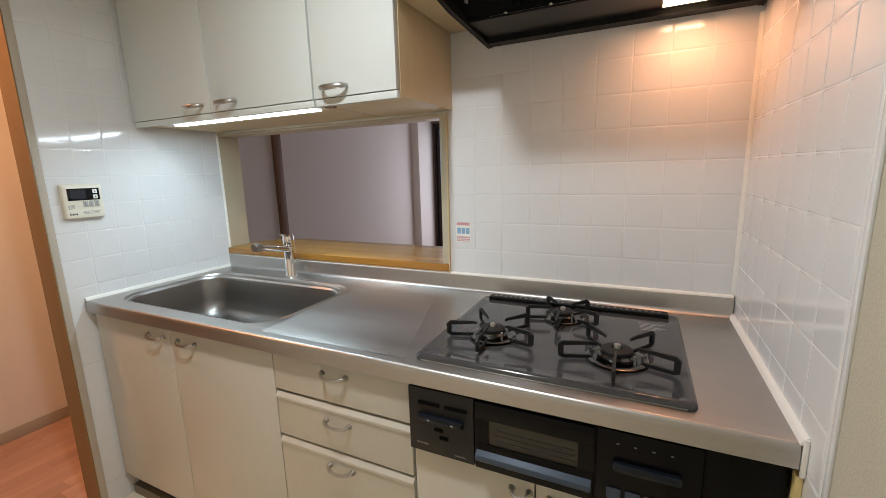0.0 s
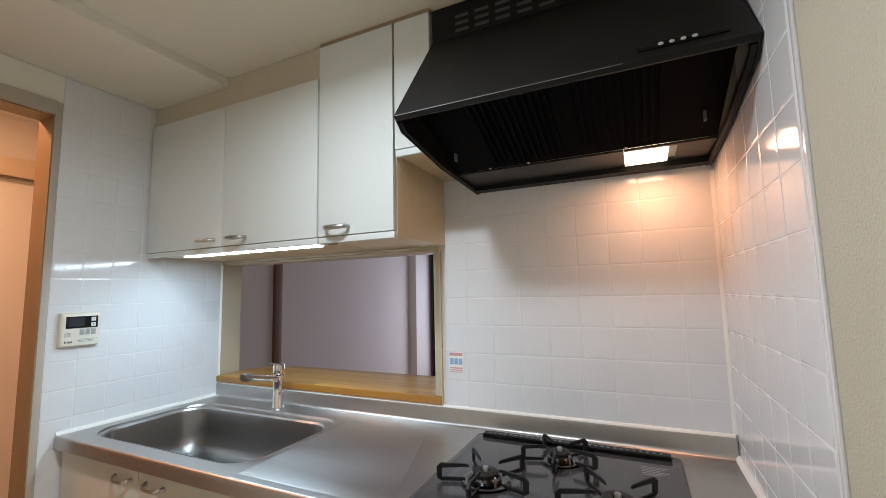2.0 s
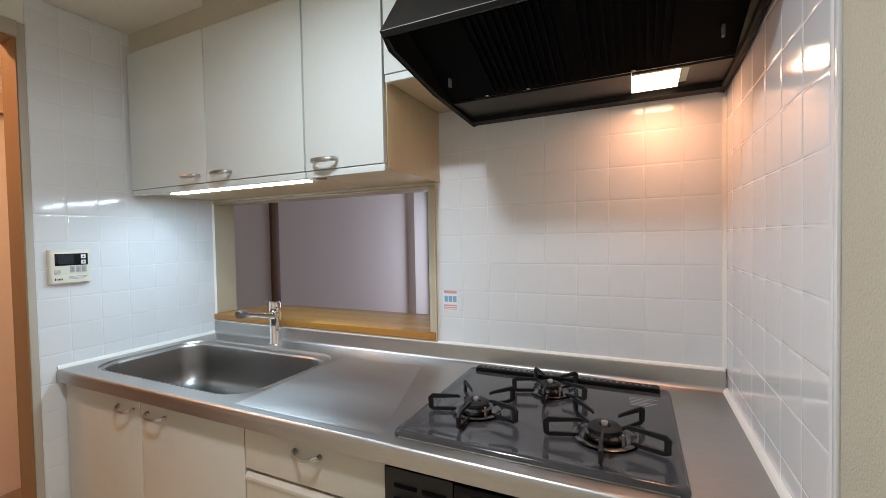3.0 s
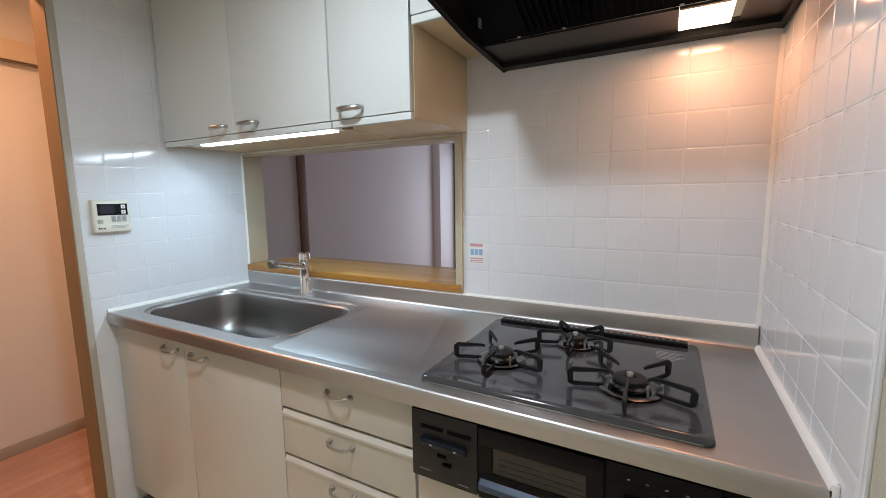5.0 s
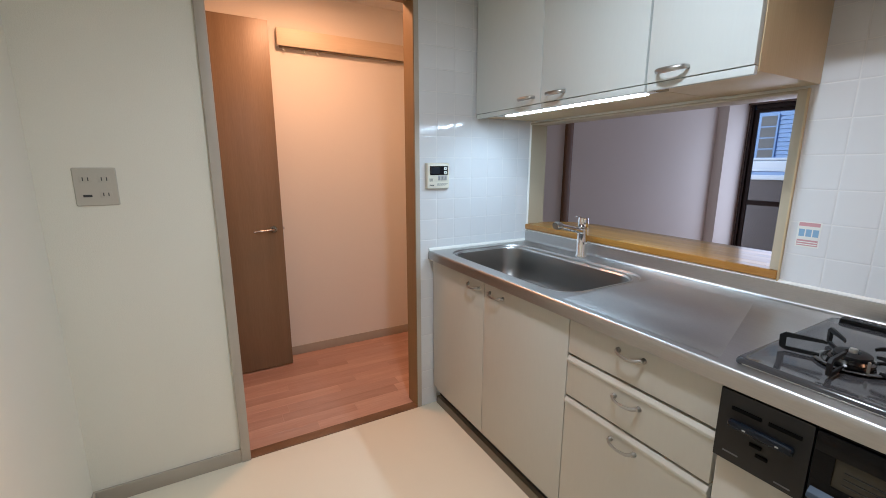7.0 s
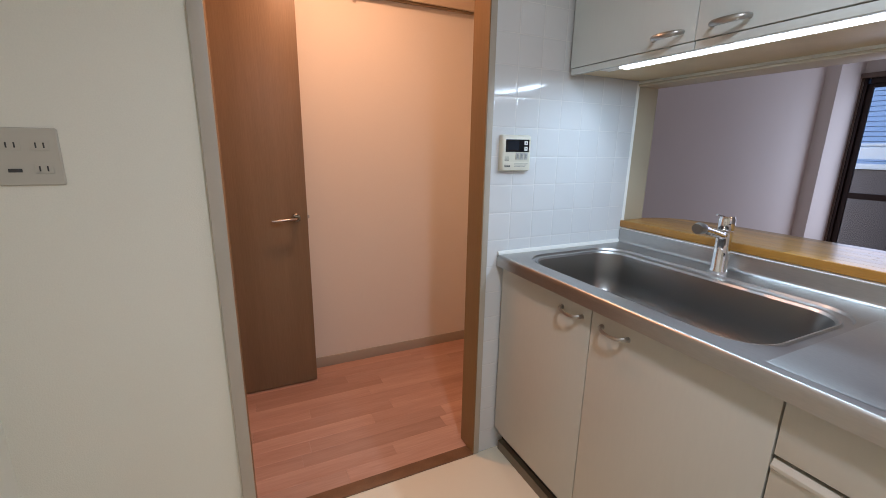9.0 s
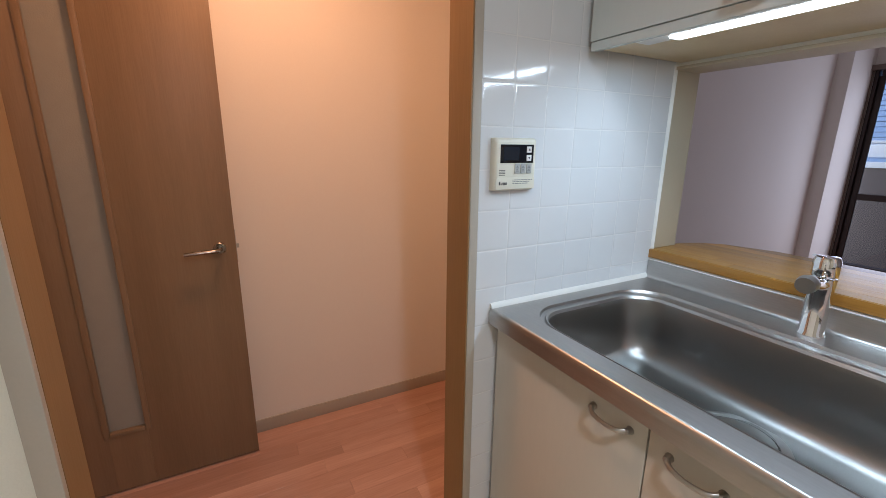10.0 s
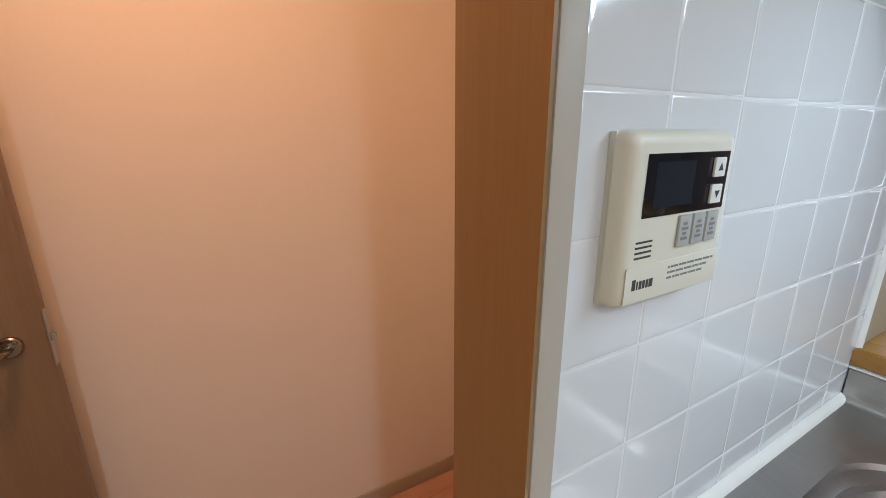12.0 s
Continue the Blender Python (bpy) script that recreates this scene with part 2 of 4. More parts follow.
# hood louvers catching light, put in as a paler grey
M_LITVENT = material("lit_vent_louver", (0.045, 0.045, 0.045), 0.6)
# blacker than the enamel: hood cavity, filters and grill slots
M_INNER = material("deep_matte_black", (0.0022, 0.0022, 0.0022), 0.6, spec=0.05, var=0.2)
M_BLACKGLOSS = material("gloss_black_plastic", (0.004, 0.0038, 0.0038), 0.24, var=0.1, spec=0.15)
# paler brownish black: the left grill panel's reflection put into its colour
M_PANELSHEEN = material("black_panel_with_sheen", (0.012, 0.011, 0.010), 0.36, var=0.1, spec=0.3)
M_LEVER = material("polished_black_plastic", (0.006, 0.009, 0.015), 0.2, var=0.1, spec=0.3)
M_HOB = material("charcoal_enamel", (0.048, 0.047, 0.050), 0.11, var=0.05, scale=10, grain=0.35, grain_scale=1500, rough_var=0.04)
M_IRON = material("cast_iron", (0.011, 0.011, 0.011), 0.55, spec=0.3, var=0.2, scale=30, bump=0.0002, bump_scale=500)
M_BURNER = material("burner_ring_steel", (0.13, 0.128, 0.126), 0.2, 1.0, var=0.2, scale=25)
M_SLATE = material("blue_grey_metal_bar", (0.045, 0.065, 0.095), 0.5, 0.3)
M_DARKGLASS = material("smoked_oven_glass", (0.034, 0.029, 0.020), 0.1, var=0.1, spec=0.4)
M_CASE = material("ivory_plastic", (0.72, 0.69, 0.58), 0.38, var=0.02, bump=0.00005, bump_scale=900)
M_LCD = material("black_display_glass", (0.008, 0.009, 0.012), 0.07)
M_LCD2 = material("display_inset", (0.018, 0.022, 0.03), 0.1)
M_BTN = material("grey_rubber_button", (0.42, 0.42, 0.40), 0.5)
M_WHITE = material("white_plastic", (0.78, 0.78, 0.74), 0.35)
M_PLATE = material("warm_grey_plate", (0.50, 0.47, 0.40), 0.38, var=0.02)
M_GREYINK = material("grey_print", (0.22, 0.22, 0.22), 0.6)
M_INK = material("dark_print", (0.05, 0.05, 0.05), 0.6)
M_RED = material("faded_red_print", (0.60, 0.32, 0.34), 0.6)
M_BLUE = material("faded_blue_print", (0.25, 0.42, 0.60), 0.6)
M_OAK = wood("oiled_oak", (0.35, 0.155, 0.020), (0.56, 0.295, 0.052), "x", 0.28, 20, coat=0.4, per_object=0.27)
M_NOSING = wood("dark_oak_edge", (0.30, 0.13, 0.02), (0.43, 0.20, 0.035), "x", 0.35, 14, coat=0.2)
M_PLANK = wood("red_brown_laminate", (0.41, 0.22, 0.155), (0.60, 0.36, 0.27), "y", 0.36, 8, coat=0.2, per_object=0.12)
M_DOORWOOD = wood("brown_veneer", (0.195, 0.126, 0.070), (0.255, 0.172, 0.100), "z", 0.42, 12)
M_PELMET = wood("pale_pelmet_veneer", (0.62, 0.50, 0.36), (0.70, 0.58, 0.43), "y", 0.45)
M_POST = wood("dark_brown_post", (0.15, 0.07, 0.032), (0.23, 0.12, 0.06), "z", 0.45)
M_LINING = wood("grey_brown_lining", (0.13, 0.095, 0.075), (0.20, 0.15, 0.12), "z", 0.45)
M_SASH = material("dark_bronze_sash", (0.035, 0.022, 0.018), 0.4, 0.4)
M_FROST = material("frosted_pane", (0.30, 0.29, 0.25), 0.45, var=0.06, scale=20, bump=0.0006, bump_scale=240)
M_BASE = material("greige_baseboard", (0.42, 0.37, 0.30), 0.5, var=0.03)
M_GLASS = glass("clear_glass")
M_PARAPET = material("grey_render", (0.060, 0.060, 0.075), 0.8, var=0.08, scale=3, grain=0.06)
# white coping and rail, with the blue cast of daylight put into the colour
M_COPING = material("white_coping_blue_cast", (0.45, 0.58, 0.78), 0.5)
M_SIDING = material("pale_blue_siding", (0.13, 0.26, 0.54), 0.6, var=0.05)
M_ASPHALT = material("asphalt", (0.05, 0.05, 0.05), 0.9, var=0.15, scale=1)
M_TUBE = glowing("tube_diffuser", (0.86, 0.95, 1.0), 4.5)
M_HOODLAMP = glowing("hood_lamp_lens", (1.0, 0.68, 0.40), 5.0)
M_CEILLAMP = glowing("ceiling_lamp_diffuser", (1.0, 0.92, 0.8), 3.0)
M_HALLLAMP = glowing("hall_lamp_lens", (1.0, 0.62, 0.32), 5.0)

# ---------------------------------------------------------------- setting: the kitchen shell
W, G = 2.116, 0.004          # width between the tiled walls; tile thickness over the wall face
CEIL, BEAM, DROP = 2.185, 0.46, 2.15
DOOR_R, DOOR_L, DOOR_H = -0.700, -1.515, 1.995
PASS_R, PASS_B, PASS_T = 1.215, 0.903, 1.487
BACK = -2.05

floor = solid("floor", box(0.0, W + 0.1, BACK - 0.1, 0.0, -0.06, 0.0), M_VINYL, "cream vinyl floor sheet", "floor", "structure")
ceiling = solid("ceiling", join(box(BEAM, W + 0.1, BACK - 0.1, 0.0, CEIL, CEIL + 0.08), box(-0.0, BEAM, BACK - 0.1, -0.0, DROP, CEIL + 0.08, 0.003)), M_CEIL,
                "cream papered ceiling with a shallow boxed beam", "ceiling", "structure")
wall_back = solid("wall_back", join(box(-1.75, -0.004, G, 0.11, 0, 2.5), box(PASS_R, 3.4, G, 0.11, 0, 2.5), box(-0.004, PASS_R, G, 0.11, 0, PASS_B), box(-0.004, PASS_R, G, 0.11, PASS_T, 2.5)),
                  M_PAPER, "wall with a serving hatch, tiled on the kitchen side", "wall", "structure", soft=False)
wall_left = solid("wall_left", join(box(-0.10, -G, DOOR_R, G, 0, 2.5), box(-0.10, -G, BACK - 0.1, DOOR_L, 0, 2.5), box(-0.10, -G, DOOR_L, DOOR_R, DOOR_H, 2.5)),
                  M_PAPER, "cream papered wall with a doorway to the hall", "wall", "structure", soft=False)
wall_right = solid("wall_right", box(W + G, W + 0.1, BACK - 0.1, G, 0, 2.5), M_WOVENSHADE, "woven cream papered wall, tiled beside the hob", "wall", "structure")
wall_front = solid("wall_front", box(-0.10, W + 0.1, BACK - 0.1, BACK, 0, 2.5), M_PAPER, "plain cream papered wall", "wall", "structure")

# grout beds under the tiles
part("grout_bed", box(PASS_R, W, 0.0007, G, 0.84, CEIL), M_GROUT, wall_back)
part("grout_bed", box(-G, -0.0007, -0.676, 0.0, 0.0, DROP), M_GROUT, wall_left)
part("grout_bed", box(W + 0.0007, W + G, -0.6935, 0.0, 0.0, CEIL), M_GROUT, wall_right)

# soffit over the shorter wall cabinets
# takes the darker paper so that the dim corner's shade is in the colour
solid("soffit_wall", box(0.0, 0.936, -0.352, 0.0, 2.064, DROP + 0.034), M_WOVENSHADE, "papered boxing above the wall cabinets", "wall", "structure")

# door casing to the hall
def casing():
    solid("door_frame", join(
        box(-0.104, 0.004, DOOR_R, -0.677, 0, DOOR_H + 0.05, 0.002),
        box(-0.0035, 0.012, DOOR_L - 0.033, DOOR_L + 0.003, 0, DOOR_H + 0.05, 0.002),
        box(-0.104, 0.012, DOOR_L + 0.003, DOOR_R, DOOR_H, DOOR_H + 0.05, 0.002)), M_CASING, "greige painted door frame round an open doorway", "door frame", "structure")
    solid("jamb_lining", join(
        box(-0.102, 0.0025, DOOR_R - 0.004, DOOR_R - 0.0005, 0.004, DOOR_H - 0.004),
        box(-0.109, -0.0042, DOOR_L + 0.0005, DOOR_L + 0.003, 0.004, DOOR_H - 0.004),
        box(-0.102, -0.004, DOOR_L + 0.006, DOOR_R - 0.004, DOOR_H - 0.004, DOOR_H - 0.0005)), M_JAMB, "tan veneered lining inside the doorway", "door frame", "structure")
    solid("threshold", box(-0.05, 0.004, DOOR_L + 0.0035, DOOR_R - 0.001, -0.002, 0.006, 0.002), M_POST, "dark brown wooden threshold strip", "threshold", "structure")


casing()
solid("baseboard", join(box(-G, 0.008, BACK, DOOR_L - 0.034, 0, 0.06, 0.002), box(0.008, W, BACK, BACK + 0.01, 0, 0.06, 0.002), box(W - 0.006, W + G, BACK + 0.01, -0.709, 0, 0.06, 0.002)), M_BASE,
      "greige vinyl baseboard in the kitchen", "baseboard", "structure")

# ---------------------------------------------------------------- hall
HX, HC = -0.965, 2.262
solid("hall_floor", box(HX - 0.1, -0.05, -2.3, 0.0, -0.06, -0.004), M_DARKGAP, "red-brown wooden plank floor in the hall", "floor", "structure")
hall_floor = bpy.data.objects["hall_floor"]
solid("hall_ceiling", box(HX - 0.1, -0.10, -2.3, 0.0, HC, HC + 0.08), M_HALLPAPER, "papered hall ceiling", "ceiling", "structure")
solid("wall_hall", box(HX - 0.1, HX, -2.3, 0.0, 0, 2.4), M_HALLPAPER, "cream papered hall wall", "wall", "structure")
solid("wall_hall_end_1", box(HX, -0.10, -2.3, -2.2, 0, 2.4), M_HALLPAPER, "cream papered end wall of the hall", "wall", "structure")
solid("wall_hall_inner", join(box(-0.106, -0.1005, DOOR_R + 0.0, 0.0, 0, 2.4), box(-0.106, -0.1005, -2.2, DOOR_L, 0, 2.4), box(-0.106, -0.1005, DOOR_L, DOOR_R, DOOR_H + 0.05, 2.4)), M_HALLPAPER,
      "cream paper on the hall side of the kitchen wall", "wall", "structure")
solid("hall_baseboard", box(HX, HX + 0.008, -2.2, 0.0, 0, 0.06, 0.002), M_BASE, "greige vinyl baseboard along the hall wall", "baseboard", "structure")


def hall_door():
    d = thing("hall_door", (-0.85, -1.6, 0.0), "brown veneered door with a frosted slit pane, standing open against the hall wall", "door")
    y0, y1, x0, x1, z0, z1 = -1.97, -1.192, -0.866, -0.831, 0.008, 2.042
    gy0, gy1, gz0, gz1 = -1.665, -1.548, 0.245, 1.80
    part("door_leaf", join(box(x0, x1, y0, gy0, z0, z1, 0.001), box(x0, x1, gy1, y1, z0, z1, 0.001), box(x0, x1, gy0, gy1, z0, gz0), box(x0, x1, gy0, gy1, gz1, z1)), M_DOORWOOD, d)
    pane = part("pane", box(-0.852, -0.846, gy0 + 0.002, gy1 - 0.002, gz0 + 0.002, gz1 - 0.002), M_FROST, d, "narrow frosted glass pane")
    for name, b in (("glazing_bead", box(x1 - 0.014, x1 + 0.005, gy0 - 0.012, gy0 + 0.006, gz0 - 0.012, gz1 + 0.012, 0.003)),
                    ("glazing_bead", box(x1 - 0.014, x1 + 0.005, gy1 - 0.006, gy1 + 0.012, gz0 - 0.012, gz1 + 0.012, 0.003)),
                    ("glazing_bead", box(x1 - 0.014, x1 + 0.005, gy0 + 0.006, gy1 - 0.006, gz0 - 0.012, gz0 + 0.006, 0.003)),
                    ("glazing_bead", box(x1 - 0.014, x1 + 0.005, gy0 + 0.006, gy1 - 0.006, gz1 - 0.006, gz1 + 0.012, 0.003))):
        part(name, b, M_DOORWOOD, d)
    hy, hz = -1.245, 0.886
    h = part("door_handle", join(
        moved(lathe([(0.0, 0.0), (0.021, 0.0), (0.021, 0.006), (0.018, 0.009), (0.0, 0.009)], 20), Matrix.Translation((x1, hy, hz)) @ pose(0, 0, 0, 0, 90, 0)),
        tube([(x1 + 0.006, hy, hz), (x1 + 0.03, hy, hz), (x1 + 0.042, hy - 0.006, hz), (x1 + 0.046, hy - 0.022, hz), (x1 + 0.046, hy - 0.11, hz - 0.004)], [0.009, 0.009, 0.0095, 0.0095, 0.008], 12, 0.8)),
        M_LEVERMETAL, d, "dull bronze-toned metal lever handle")
    part("latch", join(box(x0 + 0.008, x1 - 0.008, y1 - 0.001, y1 + 0.002, hz - 0.06, hz + 0.06), box(x0 + 0.013, x1 - 0.013, y1, y1 + 0.011, hz - 0.008, hz + 0.008, 0.003)), M_NICKEL, d, "metal latch plate with its bolt")


hall_door()


def curtain_rail():
    r = thing("curtain_rail", (HX, -0.6, 1.99), "pale veneered pelmet with a curtain track on the hall wall", "curtain rail")
    y0, y1 = -1.135, -0.02
    part("pelmet_board", box(HX + 0.036, HX + 0.048, y0, y1, 1.945, 2.04, 0.002), M_PELMET, r)
    part("pelmet_top", box(HX, HX + 0.036, y0, y1, 2.028, 2.04), M_PELMET, r)
    part("end_cap", box(HX, HX + 0.036, y0, y0 + 0.012, 1.945, 2.028), M_PELMET, r)
    part("track", box(HX + 0.008, HX + 0.03, y0 + 0.014, y1, 1.938, 1.95, 0.002), M_BRASS, r, "brown metal curtain track")
    for y in (-1.10, -0.98, -0.905):
        part("runner", tube([(HX + 0.02, y, 1.94), (HX + 0.02, y, 1.926), (HX + 0.02, y + 0.008, 1.92), (HX + 0.02, y + 0.01, 1.928)], 0.0035, 8), M_WHITE, r, "white plastic curtain runner")


curtain_rail()


def hall_lamp():
    h = thing("hall_downlight", (-0.40, -1.05, HC), "warm recessed downlight in the hall ceiling", "ceiling light")
    part("trim_ring", moved(lathe([(0.066, 0.0), (0.085, -0.001), (0.083, -0.008), (0.068, -0.012)], 28, cap_start=False, cap_end=False), Matrix.Translation((-0.40, -1.05, HC))), M_WHITE, h)
    part("lens", moved(lathe([(0.0, -0.005), (0.067, -0.004)], 28, cap_start=False, cap_end=False), Matrix.Translation((-0.40, -1.05, HC))), M_HALLLAMP, h, "glowing warm lens")


hall_lamp()

# ---------------------------------------------------------------- room beyond the hatch
RX, RY, BAL = -1.03, 4.15, 4.31
solid("room_floor", box(-1.13, 3.4, 0.11, RY + 0.1, -0.06, 0.0), M_PLANK, "wooden floor of the room beyond", "floor", "structure")
solid("room_ceiling", box(-1.13, 3.4, 0.11, RY + 0.1, 2.4, 2.48), M_ROOMPAPER, "white papered ceiling of the room", "ceiling", "structure")
solid("wall_room_left", box(RX - 0.1, RX, 0.11, RY + 0.1, 0, 2.5), M_ROOMPAPER, "white papered wall of the room", "wall", "structure")
solid("wall_room_right", box(3.3, 3.4, 0.11, RY + 0.1, 0, 2.5), M_ROOMPAPER, "white papered wall of the room", "wall", "structure")
COLX, COLY = -0.914, 3.70
WX0, WX1, WT = -0.894, 0.78, 1.955
solid("column", box(RX, COLX, COLY, RY, 0, 2.4), M_ROOMPAPER, "papered boxed column in the corner", "column", "structure")
solid("wall_window", join(box(COLX, WX0, RY, RY + 0.1, 0, 2.4), box(WX1, 3.3, RY, RY + 0.1, 0, 2.4), box(WX0, WX1, RY, RY + 0.1, WT, 2.4)), M_ROOMPAPER, "papered wall with a sliding window door", "wall", "structure")
solid("room_post", box(RX, RX + 0.03, 1.283, 1.362, 0, 2.4, 0.003), M_POST, "dark brown wooden post on the room wall", "post", "structure")


def sliding_window():
    w = tagged(thing("window_1", (0.5, RY, 0.0), "dark bronze sliding window door onto a balcony", "window"), kind="structure")
    y0, y1 = RY - 0.02, RY + 0.06
    part("window_frame", join(box(WX0, WX0 + 0.03, y0, y1, 0.0, WT, 0.003), box(WX1 - 0.05, WX1, y0, y1, 0.0, WT, 0.003), box(WX0 + 0.05, WX1 - 0.05, y0, y1, WT - 0.05, WT, 0.003),
                              box(WX0 + 0.05, WX1 - 0.05, y0, y1, 0.0, 0.08, 0.003)), M_SASH, w)
    mid = (WX0 + WX1) / 2
    for a, b, yy in ((WX0 + 0.03, mid + 0.03, RY + 0.005), (mid - 0.03, WX1 - 0.05, RY + 0.035)):
        s = part("sash", join(box(a, a + 0.045, yy, yy + 0.025, 0.08, WT - 0.05, 0.002), box(b - 0.045, b, yy, yy + 0.025, 0.08, WT - 0.05, 0.002),
                              box(a + 0.045, b - 0.045, yy, yy + 0.025, 0.08, 0.16, 0.002), box(a + 0.045, b - 0.045, yy, yy + 0.025, WT - 0.09, WT - 0.05, 0.002),
                              box(a + 0.045, b - 0.045, yy, yy + 0.025, 0.79, 0.85, 0.002)), M_SASH, w)
        for z0, z1 in ((0.16, 0.79), (0.85, WT - 0.09)):
            p = part("pane", box(a + 0.045, b - 0.045, yy + 0.010, yy + 0.015, z0, z1), M_GLASS, s)
            p.visible_shadow = False
    # wooden lining that frames the opening on the room side
    lin = tagged(thing("window_lining", (0.0, RY, 0.0), "brown-grey wooden lining round the sliding window", "window frame"), kind="structure")
    part("side_board", box(COLX + 0.001, WX0 - 0.0005, RY - 0.024, RY - 0.021, 0.0, WT, 0.001), M_LINING, lin)
    part("side_board", box(WX1 + 0.0005, WX1 + 0.04, RY - 0.024, RY - 0.021, 0.0, WT, 0.001), M_LINING, lin)
    part("head_board", box(COLX + 0.001, WX1 + 0.04, RY - 0.060, RY - 0.001, WT + 0.0005, WT + 0.045, 0.002), M_LINING, lin)


sliding_window()

# ---------------------------------------------------------------- outside the window
solid("balcony_slab", box(-3.5, 4.5, RY + 0.1, BAL + 1.15, -0.25, -0.05), M_PARAPET, "grey concrete balcony floor", "balcony", "structure")
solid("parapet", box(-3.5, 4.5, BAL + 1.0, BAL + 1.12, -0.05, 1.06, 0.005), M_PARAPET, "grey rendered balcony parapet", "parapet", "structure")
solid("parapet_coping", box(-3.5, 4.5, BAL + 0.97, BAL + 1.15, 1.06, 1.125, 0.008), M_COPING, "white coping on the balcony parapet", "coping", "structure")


def handrail():
    y = BAL + 1.06
    h = thing("handrail", (0.5, y, 1.125), "pale blue-white metal guard rail along the balcony parapet", "railing")
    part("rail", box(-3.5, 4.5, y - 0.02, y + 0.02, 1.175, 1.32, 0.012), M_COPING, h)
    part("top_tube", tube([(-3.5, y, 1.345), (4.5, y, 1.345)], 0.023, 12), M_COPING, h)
    for k in range(9):
        part("post", box(-3.4 + k * 0.97, -3.37 + k * 0.97, y - 0.015, y + 0.015, 1.125, 1.175), M_SASH, h)


handrail()
solid("ground", box(-150, 150, BAL + 2, 250, -6.2, -6.0), M_ASPHALT, "dark asphalt ground below", "ground", "structure")


def neighbour():
    b = thing("neighbour_house", (-3.0, 11.0, -6.0), "pale blue house clad in lapped siding boards", "house")
    x0, x1, y, z0, z1 = -14.0, 8.0, 10.4, -6.0, 3.6
    part("wall", box(x0, x1, y, y + 6, z0, z1), M_SIDING, b)
    part("roof", prism([(y - 0.5, z1), (y + 3, z1 + 1.4), (y + 6.5, z1), (y + 6.5, z1 - 0.12), (y - 0.5, z1 - 0.12)], "x", x0 - 0.4, x1 + 0.4), M_PARAPET, b)
    me = mesh_of("siding_board", prism([(y, 0.0), (y - 0.03, 0.008), (y - 0.008, 0.10), (y, 0.10)], "x", x0, x1), M_SIDING, False)
    for k in range(50):
        s = new("siding_board", me)
        s.location.z = -1.0 + 0.10 * k
        s.parent = b
        s.matrix_parent_inverse = at_of(b).inverted()
    win = part("window", join(box(-3.62, -3.22, y - 0.07, y - 0.02, 1.35, 2.45, 0.01)), M_SIDING, b)
    for k in range(4):
        part("pane", box(-3.58, -3.26, y - 0.075, y - 0.071, 1.40 + 0.26 * k, 1.63 + 0.26 * k), M_SLATE, win)


neighbour()

# ---------------------------------------------------------------- kitchen units
def bow_handle(name, parent, x0, x1, y, z, out=0.018, sag=0.005):
    """A bow handle between two feet on a front that faces -y."""
    pts = []
    n = 12
    for k in range(n + 1):
        u = k / n
        rise = min(1.0, min(u, 1 - u) * 7)
        rise = math.sin(rise * math.pi / 2)
        pts.append((x0 + (x1 - x0) * u, y - 0.004 - out * rise * (0.75 + 0.25 * math.sin(math.pi * u)), z - sag * math.sin(math.pi * u)))
    feet = [moved(lathe([(0.0, 0.0), (0.0080, 0.0), (0.0080, 0.002), (0.0066, 0.005), (0.0050, 0.012), (0.0, 0.013)], 16), Matrix.Translation((x, y, z)) @ pose(0, 0, 0, 90, 0, 0)) for x in (x0, x1)]
    return part(name, join(tube(pts, [0.0048 - 0.0010 * math.sin(math.pi * k / n) for k in range(n + 1)], 10, 1.25), *feet), M_NICKEL, parent, "satin nickel bow handle")


def ring_handle(name, parent, x0, x1, y, z):
    """An arched pull of the wall cabinets."""
    pts = []
    n = 14
    for k in range(n + 1):
        a = math.pi * k / n
        pts.append(((x0 + x1) / 2 - (x1 - x0) / 2 * math.cos(a), y - 0.004 - 0.030 * math.sin(a) ** 0.7, z - 0.004 * math.sin(a)))
    return part(name, tube(pts, [0.0048 + 0.0016 * math.sin(math.pi * k / n) for k in range(n + 1)], 10, 1.3), M_NICKEL, parent, "satin nickel arched handle")


DY = -0.612                      # face of the base unit fronts
CT, CB, CF = 0.845, 0.803, -0.634


def wall_cabinet(x0, x1, z0, z1, doors, label, handles):
    c = thing("wall_cabinet", ((x0 + x1) / 2, 0.0, z0), label, "cabinet", "cabinets on the wall")
    part("body", box(x0, x1, -0.348, -0.001, z0 + 0.008, z1, 0.001), M_SIDE, c, "cream lined cabinet body")
    w = (x1 - x0) / doors
    for k in range(doors):
        a, b = x0 + k * w + 0.0015, x0 + (k + 1) * w - 0.0015
        d = part("door", join(box(a, b, -0.370, -0.350, z0 + 0.022, z1 - 0.002, 0.002), box(a, b, -0.366, -0.350, z0, z0 + 0.0205, 0.002)), M_DOOR, c, "off-white laminate door")
        if handles[k]:
            ring_handle("handle", d, handles[k][0], handles[k][1], -0.370, z0 + 0.048)
    return c


wall_cabinet(0.014, 0.940, 1.487, 2.062, 2, "off-white two-door wall cabinet over the sink", ((0.360, 0.445), (0.525, 0.612)))
wall_cabinet(0.944, 1.238, 1.487, 2.172, 1, "tall off-white single-door wall cabinet", ((0.986, 1.073),))
wall_cabinet(1.242, 1.368, 1.735, 2.172, 1, "short off-white wall cabinet beside the hood", (None,))
solid("cabinet_top_strip", box(0.944, 1.368, -0.366, -0.001, 2.173, CEIL), M_BRASS, "brown filler strip above the wall cabinets", "trim", "structure")


